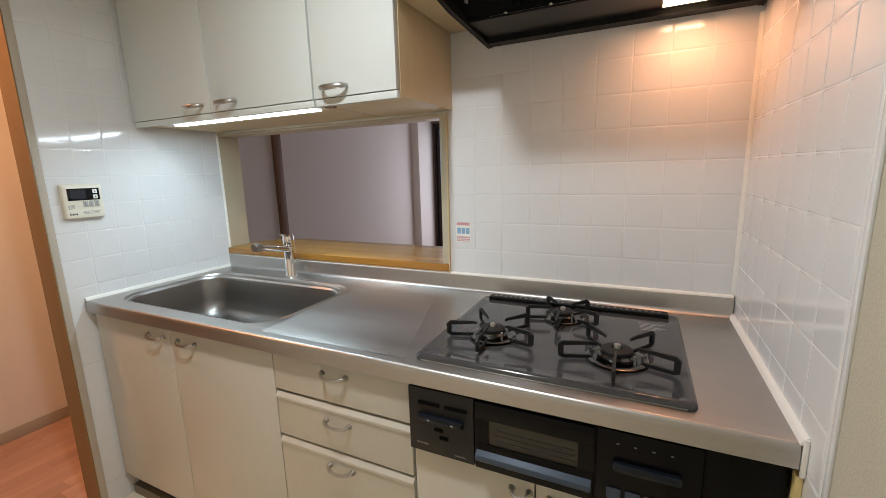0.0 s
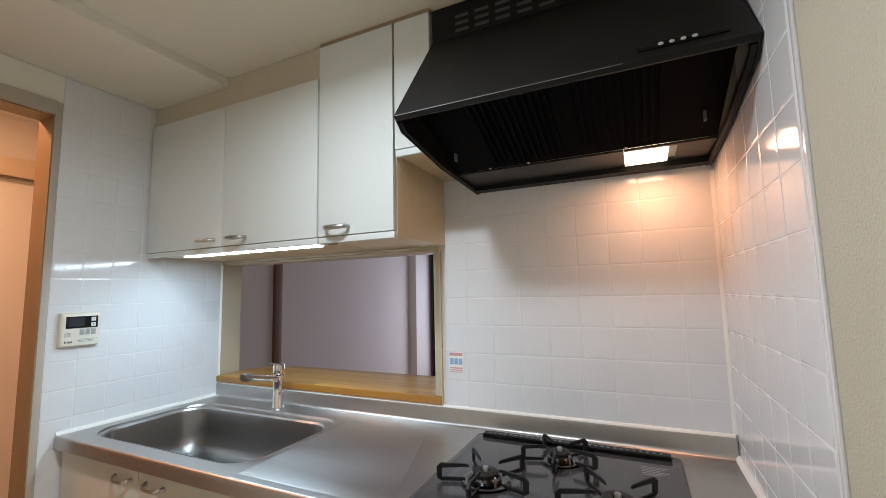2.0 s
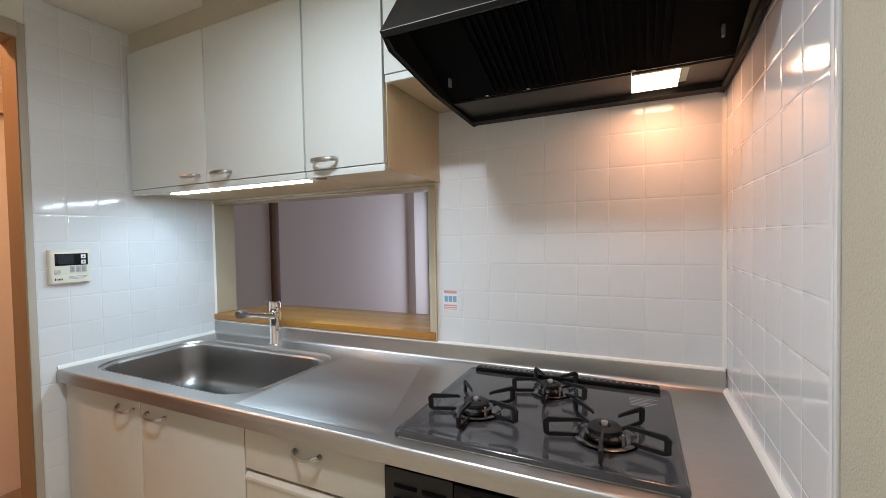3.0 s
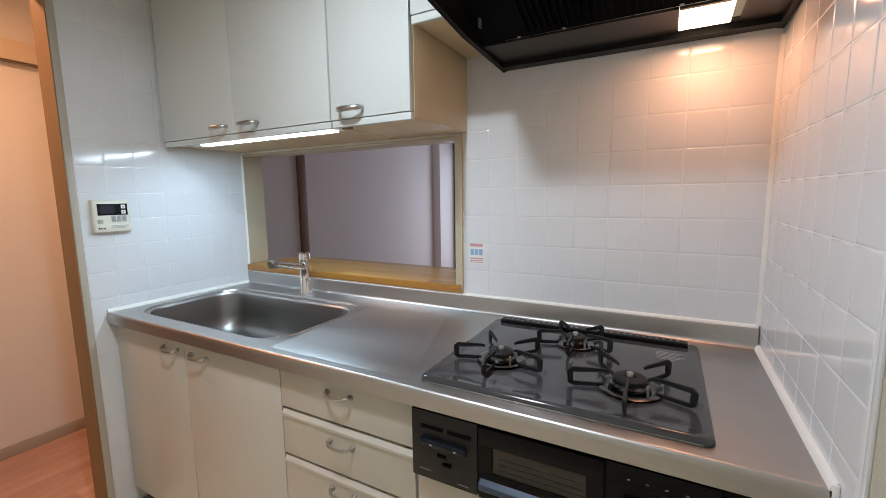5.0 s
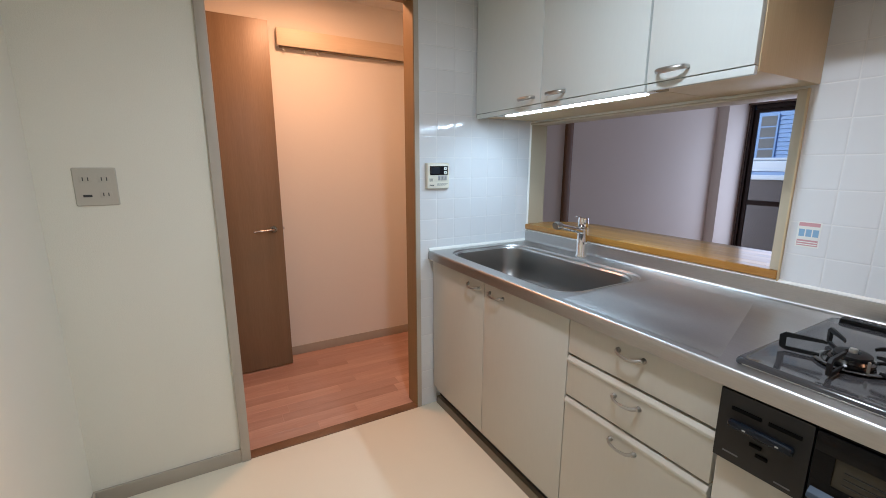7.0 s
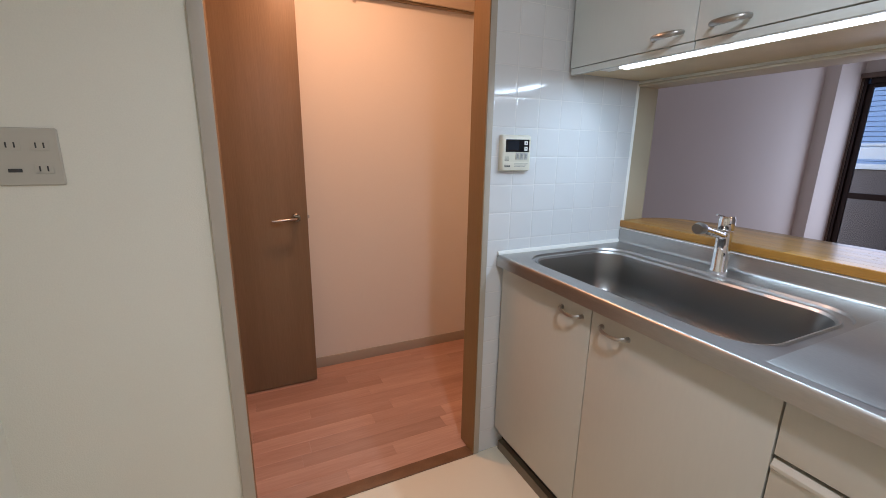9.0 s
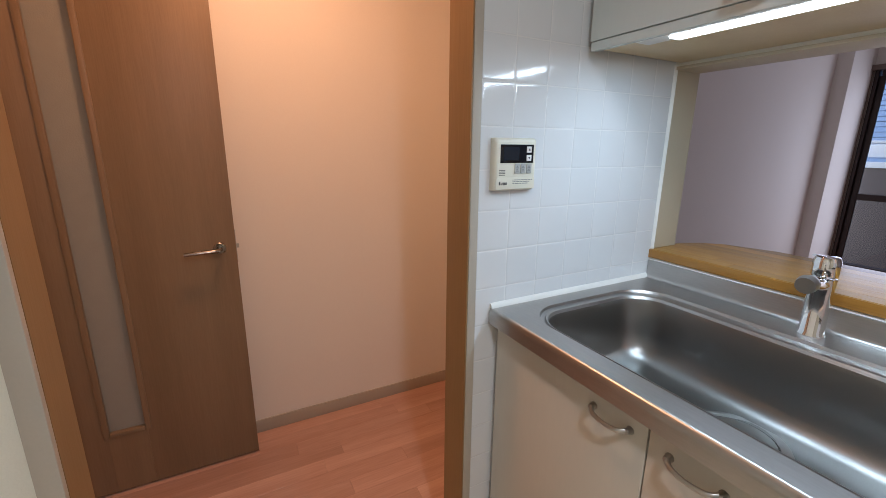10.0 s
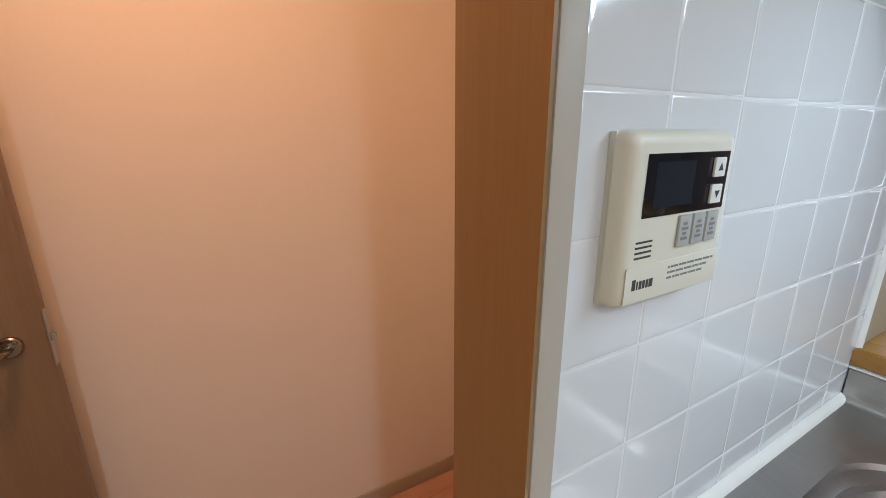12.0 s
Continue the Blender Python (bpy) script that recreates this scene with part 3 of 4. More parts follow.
def tube_light():
    t = thing("under_cabinet_light", (0.53, -0.32, 1.487), "slim white fluorescent strip light under the wall cabinet", "light")
    part("housing", box(0.12, 0.935, -0.335, -0.288, 1.4907, 1.4948, 0.001), M_WHITE, t)
    part("diffuser", box(0.20, 0.905, -0.329, -0.294, 1.4855, 1.4905, 0.002), M_TUBE, t, "glowing white diffuser")
    part("switch", box(0.955, 0.985, -0.335, -0.315, 1.486, 1.4945, 0.002), M_BRASS, t, "small brown pull switch")


tube_light()


def base_units():
    grp = "base units under the worktop"
    # sink unit
    s = thing("sink_cabinet", (0.465, -0.3, 0.0), "ivory two-door base cabinet under the sink", "cabinet", grp)
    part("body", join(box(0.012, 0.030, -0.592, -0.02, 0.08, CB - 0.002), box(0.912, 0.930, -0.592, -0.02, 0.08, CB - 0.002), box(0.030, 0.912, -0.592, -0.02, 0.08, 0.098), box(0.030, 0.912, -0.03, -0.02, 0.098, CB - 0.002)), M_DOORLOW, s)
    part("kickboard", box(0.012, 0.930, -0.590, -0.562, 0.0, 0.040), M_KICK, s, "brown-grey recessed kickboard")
    # dark sheet standing for the shade above each kickboard, here and in both next units
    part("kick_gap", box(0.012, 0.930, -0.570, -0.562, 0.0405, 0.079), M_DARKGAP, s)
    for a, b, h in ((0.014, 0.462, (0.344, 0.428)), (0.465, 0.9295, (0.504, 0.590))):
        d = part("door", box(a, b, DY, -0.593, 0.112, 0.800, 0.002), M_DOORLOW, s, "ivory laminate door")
        bow_handle("handle", d, h[0], h[1], DY, 0.760)
    # drawer unit
    u = thing("drawer_cabinet", (1.16, -0.3, 0.0), "ivory base cabinet with three drawers", "cabinet", grp)
    part("body", box(0.934, 1.384, -0.588, -0.02, 0.08, CB - 0.002), M_BRASS, u)
    part("kickboard", box(0.934, 1.384, -0.590, -0.562, 0.0, 0.040), M_KICK, u, "brown-grey recessed kickboard")
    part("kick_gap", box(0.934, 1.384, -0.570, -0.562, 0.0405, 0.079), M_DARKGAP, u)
    for z0, z1, hz, bev in ((0.683, 0.800, 0.765, 0), (0.540, 0.674, 0.626, 1), (0.112, 0.531, 0.488, 1)):
        if bev:
            prof = [(DY, z0), (DY, z1 - 0.022), (DY - 0.004, z1 - 0.019), (DY - 0.004, z1 - 0.012), (DY + 0.004, z1), (-0.589, z1), (-0.589, z0)]
        else:
            prof = [(DY, z0), (DY, z1), (-0.589, z1), (-0.589, z0)]
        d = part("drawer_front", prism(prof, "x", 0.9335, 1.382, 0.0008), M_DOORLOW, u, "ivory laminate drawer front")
        bow_handle("handle", d, 1.113, 1.191, DY, hz)
    # hob unit
    h = thing("hob_cabinet", (1.68, -0.3, 0.0), "ivory two-door base cabinet under the grill", "cabinet", grp)
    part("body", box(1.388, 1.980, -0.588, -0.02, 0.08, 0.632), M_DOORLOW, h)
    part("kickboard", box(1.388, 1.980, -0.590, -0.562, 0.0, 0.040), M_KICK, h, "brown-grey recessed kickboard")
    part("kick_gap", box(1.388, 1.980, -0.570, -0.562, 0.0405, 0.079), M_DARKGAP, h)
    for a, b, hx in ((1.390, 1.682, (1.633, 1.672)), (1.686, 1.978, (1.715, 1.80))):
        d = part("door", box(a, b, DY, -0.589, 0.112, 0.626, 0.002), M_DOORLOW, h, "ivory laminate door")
        bow_handle("handle", d, hx[0], hx[1], DY, 0.593)
    f = solid("filler_panel", box(1.984, W - 0.012, DY, -0.02, 0.0, 0.800, 0.002), M_BLACKGLOSS, "narrow black filler panel beside the grill", "panel", group=grp)


base_units()

SX0, SX1, SY0, SY1 = 0.094, 0.845, -0.560, -0.165      # sink opening


def worktop():
    w = thing("worktop", (1.05, -0.32, CB), "brushed stainless steel worktop with a pressed drainer and upstand", "worktop")
    n = 10
    outer = round_rect(0.003, W - 0.009, CF + 0.010, -0.014, 0.0005, CT, n)
    edge = []
    for left, right, front, back, r, dz in ((0.036, 0.024, 0.012, 0.052, 0.112, 0.0), (0.033, 0.021, 0.011, 0.048, 0.110, 0.007), (0.026, 0.016, 0.008, 0.032, 0.108, 0.0085),
                                            (0.018, 0.012, 0.006, 0.018, 0.102, 0.0075), (0.013, 0.009, 0.0045, 0.013, 0.099, 0.002), (0.005, 0.004, 0.002, 0.005, 0.092, 0.003), (0.0, 0.0, 0.0, 0.0, 0.088, 0.010)):
        edge.append(round_rect(SX0 - left, SX1 + right, SY0 - front, SY1 + back, r, CT - dz, n))
    part("top_sheet", loft([outer] + edge), M_STEEL, w)
    # front edge: a rolled nose and apron
    prof = [(CF + 0.010, CT)]
    for k in range(1, 11):
        a = radians(90 + 9 * k)
        prof.append((CF + 0.010 + 0.010 * math.cos(a), CT - 0.017 + 0.017 * math.sin(a)))
    prof += [(CF, CB), (CF + 0.006, CB), (CF + 0.006, CT - 0.018), (CF + 0.012, CT - 0.006)]
    part("front_edge", prism(prof, "x", 0.003, W - 0.010), M_STEEL, w)
    part("upstand", prism([(-0.026, CT + 0.0002), (-0.0215, CT + 0.0012), (-0.0175, CT + 0.004), (-0.0152, CT + 0.0085), (-0.0142, CT + 0.014), (-0.0137, 0.898), (-0.0128, 0.9012), (-0.0105, 0.9024), (-0.0012, 0.9024), (-0.0012, CT - 0.002), (-0.02, CT - 0.002)], "x", 0.003, W - 0.003), M_STEEL, w)
    # sink bowl
    rings = []
    for ins, z, r in ((0.0, CT - 0.010, 0.088), (0.003, CT - 0.02, 0.086), (0.012, 0.74, 0.08), (0.020, 0.700, 0.078), (0.034, 0.678, 0.07), (0.058, 0.664, 0.06), (0.10, 0.659, 0.05)):
        rings.append(round_rect(SX0 + ins, SX1 - ins, SY0 + ins, SY1 - ins, r, z, n))
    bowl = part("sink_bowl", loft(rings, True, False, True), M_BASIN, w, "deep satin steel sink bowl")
    dr = part("drain", lathe([(0.096, 0.0), (0.094, 0.004), (0.086, 0.004), (0.078, 0.001), (0.072, 0.001), (0.070, 0.006), (0.052, 0.009), (0.02, 0.010), (0.0, 0.010)], 36, (0.468, -0.315, 0.6594), False, False), M_STEEL, bowl, "round steel drain cover")
    # dark solid ring in place of the shade round the drain cover
    part("drain_gap", tube([(0.468 + 0.074 * math.cos(2 * math.pi * k / 36), -0.315 + 0.074 * math.sin(2 * math.pi * k / 36), 0.661) for k in range(36)], 0.0022, 6, closed=True), M_DARKGAP, bowl)
    # pressed drainer
    flat = [(0.885, -0.602, CT + 0.0004), (1.362, -0.602, CT + 0.0004), (1.206, -0.112, CT + 0.0004), (0.880, -0.125, CT + 0.0004)]
    rise = [(0.889, -0.597, CT + 0.0008), (1.354, -0.597, CT + 0.0026), (1.202, -0.118, CT + 0.0026), (0.884, -0.131, CT + 0.0008)]
    part("drainer", loft([flat, rise], True, False, True), M_DRAINER, w, "slightly sloping pressed drainer")


worktop()


def sealant():
    left = [(0.0002, CT + 0.0125), (0.0030, CT + 0.0118), (0.0068, CT + 0.0085), (0.0095, CT + 0.0045), (0.0105, CT - 0.0005), (0.0002, CT - 0.0005)]
    beads = [prism(left, "y", CF + 0.004, -0.0145),
             prism([(-0.0002, 0.9104), (-0.0045, 0.9102), (-0.0082, 0.9080), (-0.0100, 0.9050), (-0.0104, 0.9026), (-0.0002, 0.9026)], "x", 0.0002, W - 0.004)]
    beads.append(loft([[(0.0002, -0.0002, z), (0.0075, -0.0002, z), (0.0058, -0.0028, z), (0.0028, -0.0058, z), (0.0002, -0.0075, z)] for z in (0.9106, 1.49)], True, True, True))
    # a wide cove along the hob's side wall, up the corner and round the worktop's end
    cove = [(W - 0.0002, CT + 0.0135), (W - 0.0035, CT + 0.0125), (W - 0.0075, CT + 0.009), (W - 0.0105, CT + 0.0045), (W - 0.0115, CT - 0.0005), (W - 0.0002, CT - 0.0005)]
    beads.append(prism(cove, "y", CF + 0.002, -0.0145))
    corner = []
    for z in (0.9104, 1.662):
        corner.append([(W - 0.0002, -0.0002, z), (W - 0.0105, -0.0002, z), (W - 0.0085, -0.0038, z), (W - 0.0038, -0.0085, z), (W - 0.0002, -0.0105, z)])
    beads.append(loft(corner, True, True, True))
    beads.append(box(W - 0.0085, W - 0.0002, CF - 0.003, CF + 0.0018, 0.790, CT + 0.012, 0.003))
    solid("sealant", join(*beads), M_CAULK, "white sealant beads round the worktop", "trim", kind="structure")
    solid("old_sealant", box(W - 0.0105, W - 0.0002, CF + 0.003, -0.6125, 0.56, 0.789, 0.003), M_OLDCAULK, "yellowed old sealant below the worktop end", "trim", kind="structure")


sealant()


def faucet():
    x, y = 0.462, -0.062
    f = thing("faucet", (x, y, CT), "chrome single-lever mixer tap on the worktop", "faucet")
    part("body", lathe([(0.0, 0.0), (0.027, 0.0), (0.027, 0.004), (0.0235, 0.010), (0.0225, 0.10), (0.024, 0.112), (0.024, 0.135), (0.0, 0.137)], 28, (x, y, CT)), M_CHROME, f)
    part("lever_head", lathe([(0.0, 0.0), (0.0225, 0.0), (0.0245, 0.004), (0.0245, 0.034), (0.021, 0.044), (0.0, 0.046)], 28, (x, y, CT + 0.139)), M_CHROME, f)
    part("lever", tube([(x, y, CT + 0.178), (x - 0.007, y - 0.018, CT + 0.184), (x - 0.013, y - 0.034, CT + 0.188)], [0.008, 0.006, 0.0045], 10, 0.6), M_CHROME, f, "short chrome lever")
    sp = part("spout", tube([(x, y, CT + 0.118), (x + 0.012, y - 0.04, CT + 0.128), (x + 0.03, y - 0.12, CT + 0.146), (x + 0.044, y - 0.195, CT + 0.163)], [0.014, 0.0135, 0.0125, 0.012], 14), M_CHROME, f, "straight rising chrome spout")
    part("nozzle", tube([(x + 0.044, y - 0.19, CT + 0.163), (x + 0.048, y - 0.212, CT + 0.167), (x + 0.049, y - 0.222, CT + 0.165)], [0.0165, 0.0175, 0.016], 16), M_NICKEL, sp, "round spray nozzle")


faucet()


def burner(hob, x, y, s):
    z = CT + 0.014
    part("drip_ring", lathe([(0.038 * s, 0.001), (0.058 * s, 0.0012), (0.061 * s, 0.004), (0.056 * s, 0.006), (0.044 * s, 0.004), (0.038 * s, 0.002)], 32, (x, y, z), False, False), M_BURNER, hob, "worn steel drip ring")
    head = part("burner_head", lathe([(0.0, 0.0), (0.036 * s, 0.0), (0.038 * s, 0.012), (0.033 * s, 0.016), (0.033 * s, 0.020), (0.0, 0.020)], 28, (x, y, z)), M_BURNER, hob, "metal burner head")
    part("burner_cap", lathe([(0.010, 0.0), (0.031 * s, 0.0), (0.031 * s, 0.005), (0.027 * s, 0.008), (0.013, 0.009), (0.010, 0.006)], 28, (x, y, z + 0.020), False, False), M_IRON, head, "black burner cap")
    part("sensor", lathe([(0.0, 0.0), (0.0075, 0.0), (0.0075, 0.013), (0.0062, 0.016), (0.0, 0.016)], 16, (x, y, z + 0.020)), M_NICKEL, head, "round steel heat sensor")
    part("igniter", lathe([(0.0, 0.0), (0.003, 0.0), (0.0025, 0.026), (0.0, 0.028)], 8, (x + 0.034 * s, y - 0.030 * s, z)), M_NICKEL, head)
    for k in range(5):
        a = radians(-90 + 72 * k)
        ca, sa = math.cos(a), math.sin(a)
        pts = [(0.050, 0.005), (0.108, 0.005), (0.113, 0.008), (0.114, 0.032), (0.110, 0.036), (0.048, 0.037), (0.040, 0.035)]
        part("pan_support", tube([(x + r * s * ca, y + r * s * sa, z + h) for r, h in pts], [0.0028, 0.0032, 0.0044, 0.0048, 0.0040, 0.0027, 0.0020], 4, 1.9, turn=math.pi / 4), M_IRON, hob, "black iron pan support arm")


def gas_hob():
    x0, x1, y0, y1 = 1.385, 1.972, -0.594, -0.085
    h = thing("gas_hob", ((x0 + x1) / 2, (y0 + y1) / 2, CT), "charcoal enamelled three-burner gas hob set in the worktop", "hob")
    n = 8
    rings = [round_rect(x0, x1, y0, y1, 0.018, CT + 0.0005, n), round_rect(x0, x1, y0, y1, 0.018, CT + 0.004, n), round_rect(x0 + 0.0015, x1 - 0.0015, y0 + 0.0015, y1 - 0.0015, 0.0175, CT + 0.0085, n), round_rect(x0 + 0.0045, x1 - 0.0045, y0 + 0.0045, y1 - 0.0045, 0.016, CT + 0.0122, n),
             round_rect(x0 + 0.010, x1 - 0.010, y0 + 0.010, y1 - 0.010, 0.014, CT + 0.014, n), round_rect(x0 + 0.018, x1 - 0.018, y0 + 0.018, y1 - 0.018, 0.010, CT + 0.0115, n),
             round_rect(x0 + 0.05, x1 - 0.05, y0 + 0.05, y1 - 0.05, 0.010, CT + 0.0125, n)]
    part("top_plate", loft(rings, True, True, True), M_HOB, h)
    # added nickel strip imitates the highlight on the plate's front edge
    part("front_trim", box(x0 + 0.018, x1 - 0.018, y0 - 0.0012, y0 + 0.002, CT + 0.001, CT + 0.0035, 0.001), M_NICKEL, h, "thin bright strip standing for the highlight along the front edge")
    vent = part("vent_grille", join(slab(1.412, 1.945, -0.128, -0.092, CT + 0.012, CT + 0.024, 0.008, 0.004)), M_BLACKGLOSS, h, "black exhaust grille")
    for k in range(30):
        xx = 1.43 + k * 0.0168
        if abs(k - 15) > 1:
            # pale boxes stand for the glints in the grille's openings
            part("slot", box(xx, xx + 0.007, -0.115, -0.105, CT + 0.0236, CT + 0.0246), M_SLOTGLINT, vent)
    burner(h, 1.527, -0.425, 1.0)
    burner(h, 1.672, -0.232, 0.86)
    burner(h, 1.826, -0.448, 1.08)
    for k in range(6):
        part("warning_print", box(1.868 + 0.001 * k, 1.935 - 0.011 * (k % 3), -0.185 - 0.010 * k, -0.1815 - 0.010 * k, CT + 0.0124, CT + 0.0128), M_GREYPRINT, h)


gas_hob()


def grill():
    x0, x1, z0, z1 = 1.389, 1.981, 0.634, 0.801
    f = -0.632
    g = thing("gas_grill", ((x0 + x1) / 2, -0.3, 0.634), "black built-in fish grill with control panels", "grill")
    part("case", box(x0, x1, f + 0.008, -0.06, z0, z1 - 0.001, 0.001), M_BLACK, g)
    part("left_panel", box(x0, 1.552, f, f + 0.0075, z0 + 0.002, z1 - 0.003, 0.002), M_PANELSHEEN, g)
    part("right_panel", box(1.806, x1, f, f + 0.0075, z0 + 0.002, z1 - 0.003, 0.002), M_BLACKGLOSS, g)
    d = part("grill_door", join(box(1.556, 1.802, f - 0.004, f + 0.0075, z0 + 0.004, z0 + 0.066, 0.002), box(1.556, 1.802, f - 0.004, f + 0.0075, z1 - 0.044, z1 - 0.006, 0.002),
                                box(1.556, 1.586, f - 0.004, f + 0.0075, z0 + 0.066, z1 - 0.044), box(1.772, 1.802, f - 0.004, f + 0.0075, z0 + 0.066, z1 - 0.044)), M_BLACKGLOSS, g)
    part("window", box(1.586, 1.772, f, f + 0.004, z0 + 0.066, z1 - 0.044), M_DARKGLASS, d, "smoked glass window")
    part("rack", join(*[tube([(1.60, f - 0.0005, z), (1.768, f - 0.0005, z)], 0.0012, 6) for z in (z0 + 0.078, z0 + 0.090, z0 + 0.102)]), M_SHELF, d)
    part("door_handle", prism([(f - 0.004, z0 + 0.028), (f - 0.014, z0 + 0.028), (f - 0.018, z0 + 0.034), (f - 0.015, z0 + 0.042), (f - 0.004, z0 + 0.050)], "x", 1.560, 1.798, 0.001), M_SLATE, d, "blue-grey pull bar")
    # raised near-black boxes stand for the shaded recesses of the slide slots
    for a in (1.415, 1.482):
        part("slide_knob", box(a, a + 0.055, f - 0.004, f, z1 - 0.042, z1 - 0.034, 0.0015), M_INNER, g)
    lever = part("ignition_lever", box(1.414, 1.530, f - 0.015, f, z1 - 0.080, z1 - 0.061, 0.007, 3), M_LEVER, g, "wide dark ignition lever")
    for a in (1.444, 1.502):
        part("lever_mark", box(a, a + 0.006, f - 0.0154, f - 0.0148, z1 - 0.0725, z1 - 0.0695), M_BTN, lever, "small pale lever mark")
    # small arrow slots, their dark recesses likewise put in as black boxes
    for a, zz in ((1.455, z1 - 0.104), (1.468, z1 - 0.122)):
        part("indicator", box(a, a + 0.022, f - 0.003, f, zz, zz + 0.008, 0.002), M_INNER, g)
    part("print_bar", box(1.408, 1.438, f - 0.0006, f, z0 + 0.022, z0 + 0.0255), M_FAINT, g)
    part("print_bar", box(1.505, 1.532, f - 0.0006, f, z0 + 0.012, z0 + 0.015), M_FAINT, g)
    part("print_bar", box(1.735, 1.762, f - 0.0012, f - 0.0002, z1 - 0.037, z1 - 0.0345), M_FAINT, d)
    part("ignition_lever", box(1.834, 1.950, f - 0.015, f, z1 - 0.080, z1 - 0.061, 0.007, 3), M_LEVER, g, "wide dark ignition lever")
    for k in range(4):
        part("timer_button", box(1.826 + 0.033 * k, 1.852 + 0.033 * k, f - 0.004, f, z0 + 0.020, z0 + 0.044, 0.002), M_SLATE, g)
        part("print_dot", box(1.84 + 0.03 * k, 1.845 + 0.03 * k, f - 0.0006, f, z1 - 0.030, z1 - 0.0275), M_FAINT, g)


grill()


def range_hood():
    x0, x1 = 1.374, W - 0.004
    zb, ym, zm, yl, zl = 1.676, -0.32, 1.690, -0.552, 1.722
    yf, zf1, yt, zt = -0.588, 1.752, -0.36, 2.070
    h = thing("range_hood", ((x0 + x1) / 2, -0.3, zb), "matt black sloping range hood with its lamp on", "range hood")
    outline = [(-0.002, zb), (ym, zm), (yl, zl), (yf, zf1), (yt, zt), (yt, CEIL - 0.012), (-0.002, CEIL - 0.012)]
    for a, b in ((x0, x0 + 0.004), (x1 - 0.004, x1)):
        part("side_panel", prism(outline, "x", a, b), M_BLACK, h)
    t = 0.004
    part("front_slope", prism([(yf, zf1), (yt, zt), (yt + t, zt - 0.002), (yf + t, zf1 - t)], "x", x0 + 0.0045, x1 - 0.0045), M_BLACK, h)
    part("front_lip", prism([(yf, zf1 - 0.0005), (yf + 0.006, zf1 - 0.010), (yf + 0.012, zf1 - 0.010), (yf + 0.010, zf1 - 0.0005)], "x", x0 + 0.0045, x1 - 0.0045), M_BLACK, h)
    # faint grey line on the crease, stopping short of the right end
    part("lip_line", box(x0 + 0.005, x1 - 0.22, yf - 0.0006, yf + 0.0004, zf1 - 0.0008, zf1 + 0.0004), M_FAINT, h, "thin grey line along the front edge")
    top = part("front_cover", box(x0 + 0.0045, x1 - 0.0045, yt, yt + t, zt + 0.0005, CEIL - 0.012), M_BLACK, h)
    for k in range(6):
        for j in range(3):
            # paler than the cover to show the light on the louvers
            part("vent_slot", box(1.45 + k * 0.062, 1.492 + k * 0.062, yt - 0.001, yt, 2.082 + j * 0.022, 2.091 + j * 0.022), M_LITVENT, top)
    # rim under the hood and the cavity
    rim = [(-0.006, zb + 0.001), (ym, zm + 0.001), (yl + 0.004, zl + 0.002), (yf + 0.016, zf1 - 0.012), (yf + 0.024, zf1 - 0.006), (yl + 0.012, zl + 0.016), (ym, zm + 0.016), (-0.006, zb + 0.016)]
    part("lower_rim", join(prism(rim, "x", x0 + 0.0045, x0 + 0.014), prism(rim, "x", x1 - 0.014, x1 - 0.0045), box(x0 + 0.014, x1 - 0.014, -0.050, -0.006, zb + 0.003, zb + 0.022)), M_BLACK, h)
    # slanted grease filter with slats, and the lamp shelf behind it
    sl = [(-0.530, 1.806), (-0.215, 1.700), (-0.213, 1.706), (-0.530, 1.812)]
    filt = part("filter_plate", prism(sl, "x", x0 + 0.014, x1 - 0.014), M_INNER, h)
    for fx0 in (1.520, 1.766):
        fr = part("grease_filter", prism([(-0.50, 1.7945), (-0.235, 1.7055), (-0.235, 1.7045), (-0.50, 1.7935)], "x", fx0 - 0.012, fx0 + 0.222), M_INNER, h, "slatted black grease filter")
        for k in range(12):
            part("slat", prism([(-0.495, 1.7905), (-0.238, 1.7040), (-0.238, 1.6960), (-0.495, 1.7825)], "x", fx0 + 0.006 + k * 0.0175, fx0 + 0.011 + k * 0.0175), M_INNER, fr)
    for a, b, ya, yb in ((x0 + 0.014, 1.880, -0.212, -0.050), (2.012, x1 - 0.014, -0.212, -0.050), (1.8803, 2.0117, -0.212, -0.2005), (1.8803, 2.0117, -0.078, -0.050)):
        part("lamp_shelf", box(a, b, ya, yb, 1.694, 1.700), M_SHELF, h)
    part("lamp_lens", prism([(-0.199, 1.7005), (-0.199, 1.7045), (-0.080, 1.6935), (-0.080, 1.6880)], "x", 1.880, 1.992, 0.001), M_HOODLAMP, h, "glowing warm lamp lens")
    part("inner_front", prism([(yf + 0.016, zf1), (-0.532, 1.808), (-0.528, 1.803), (yf + 0.020, zf1 - 0.005)], "x", x0 + 0.014, x1 - 0.014), M_INNER, h)
    part("inner_label", box(x1 - 0.0065, x1 - 0.0045, -0.52, -0.42, 1.735, 1.80), M_FAINT, h, "grey printed rating label")
    for x, y in ((1.50, -0.225), (1.62, -0.225), (1.885, -0.225)):
        part("screw", lathe([(0.0, -0.004), (0.004, -0.003), (0.005, 0.0)], 10, (x, y, 1.699), False, False), M_NICKEL, h)
    for x in (x0 + 0.045, x1 - 0.055):
        part("clip", box(x, x + 0.006, -0.32, -0.305, 1.708, 1.732, 0.002), M_FAINT, h, "grey filter clip")
    # control strip on the slope
    ang = math.degrees(math.atan2(zt - zf1, yt - yf))
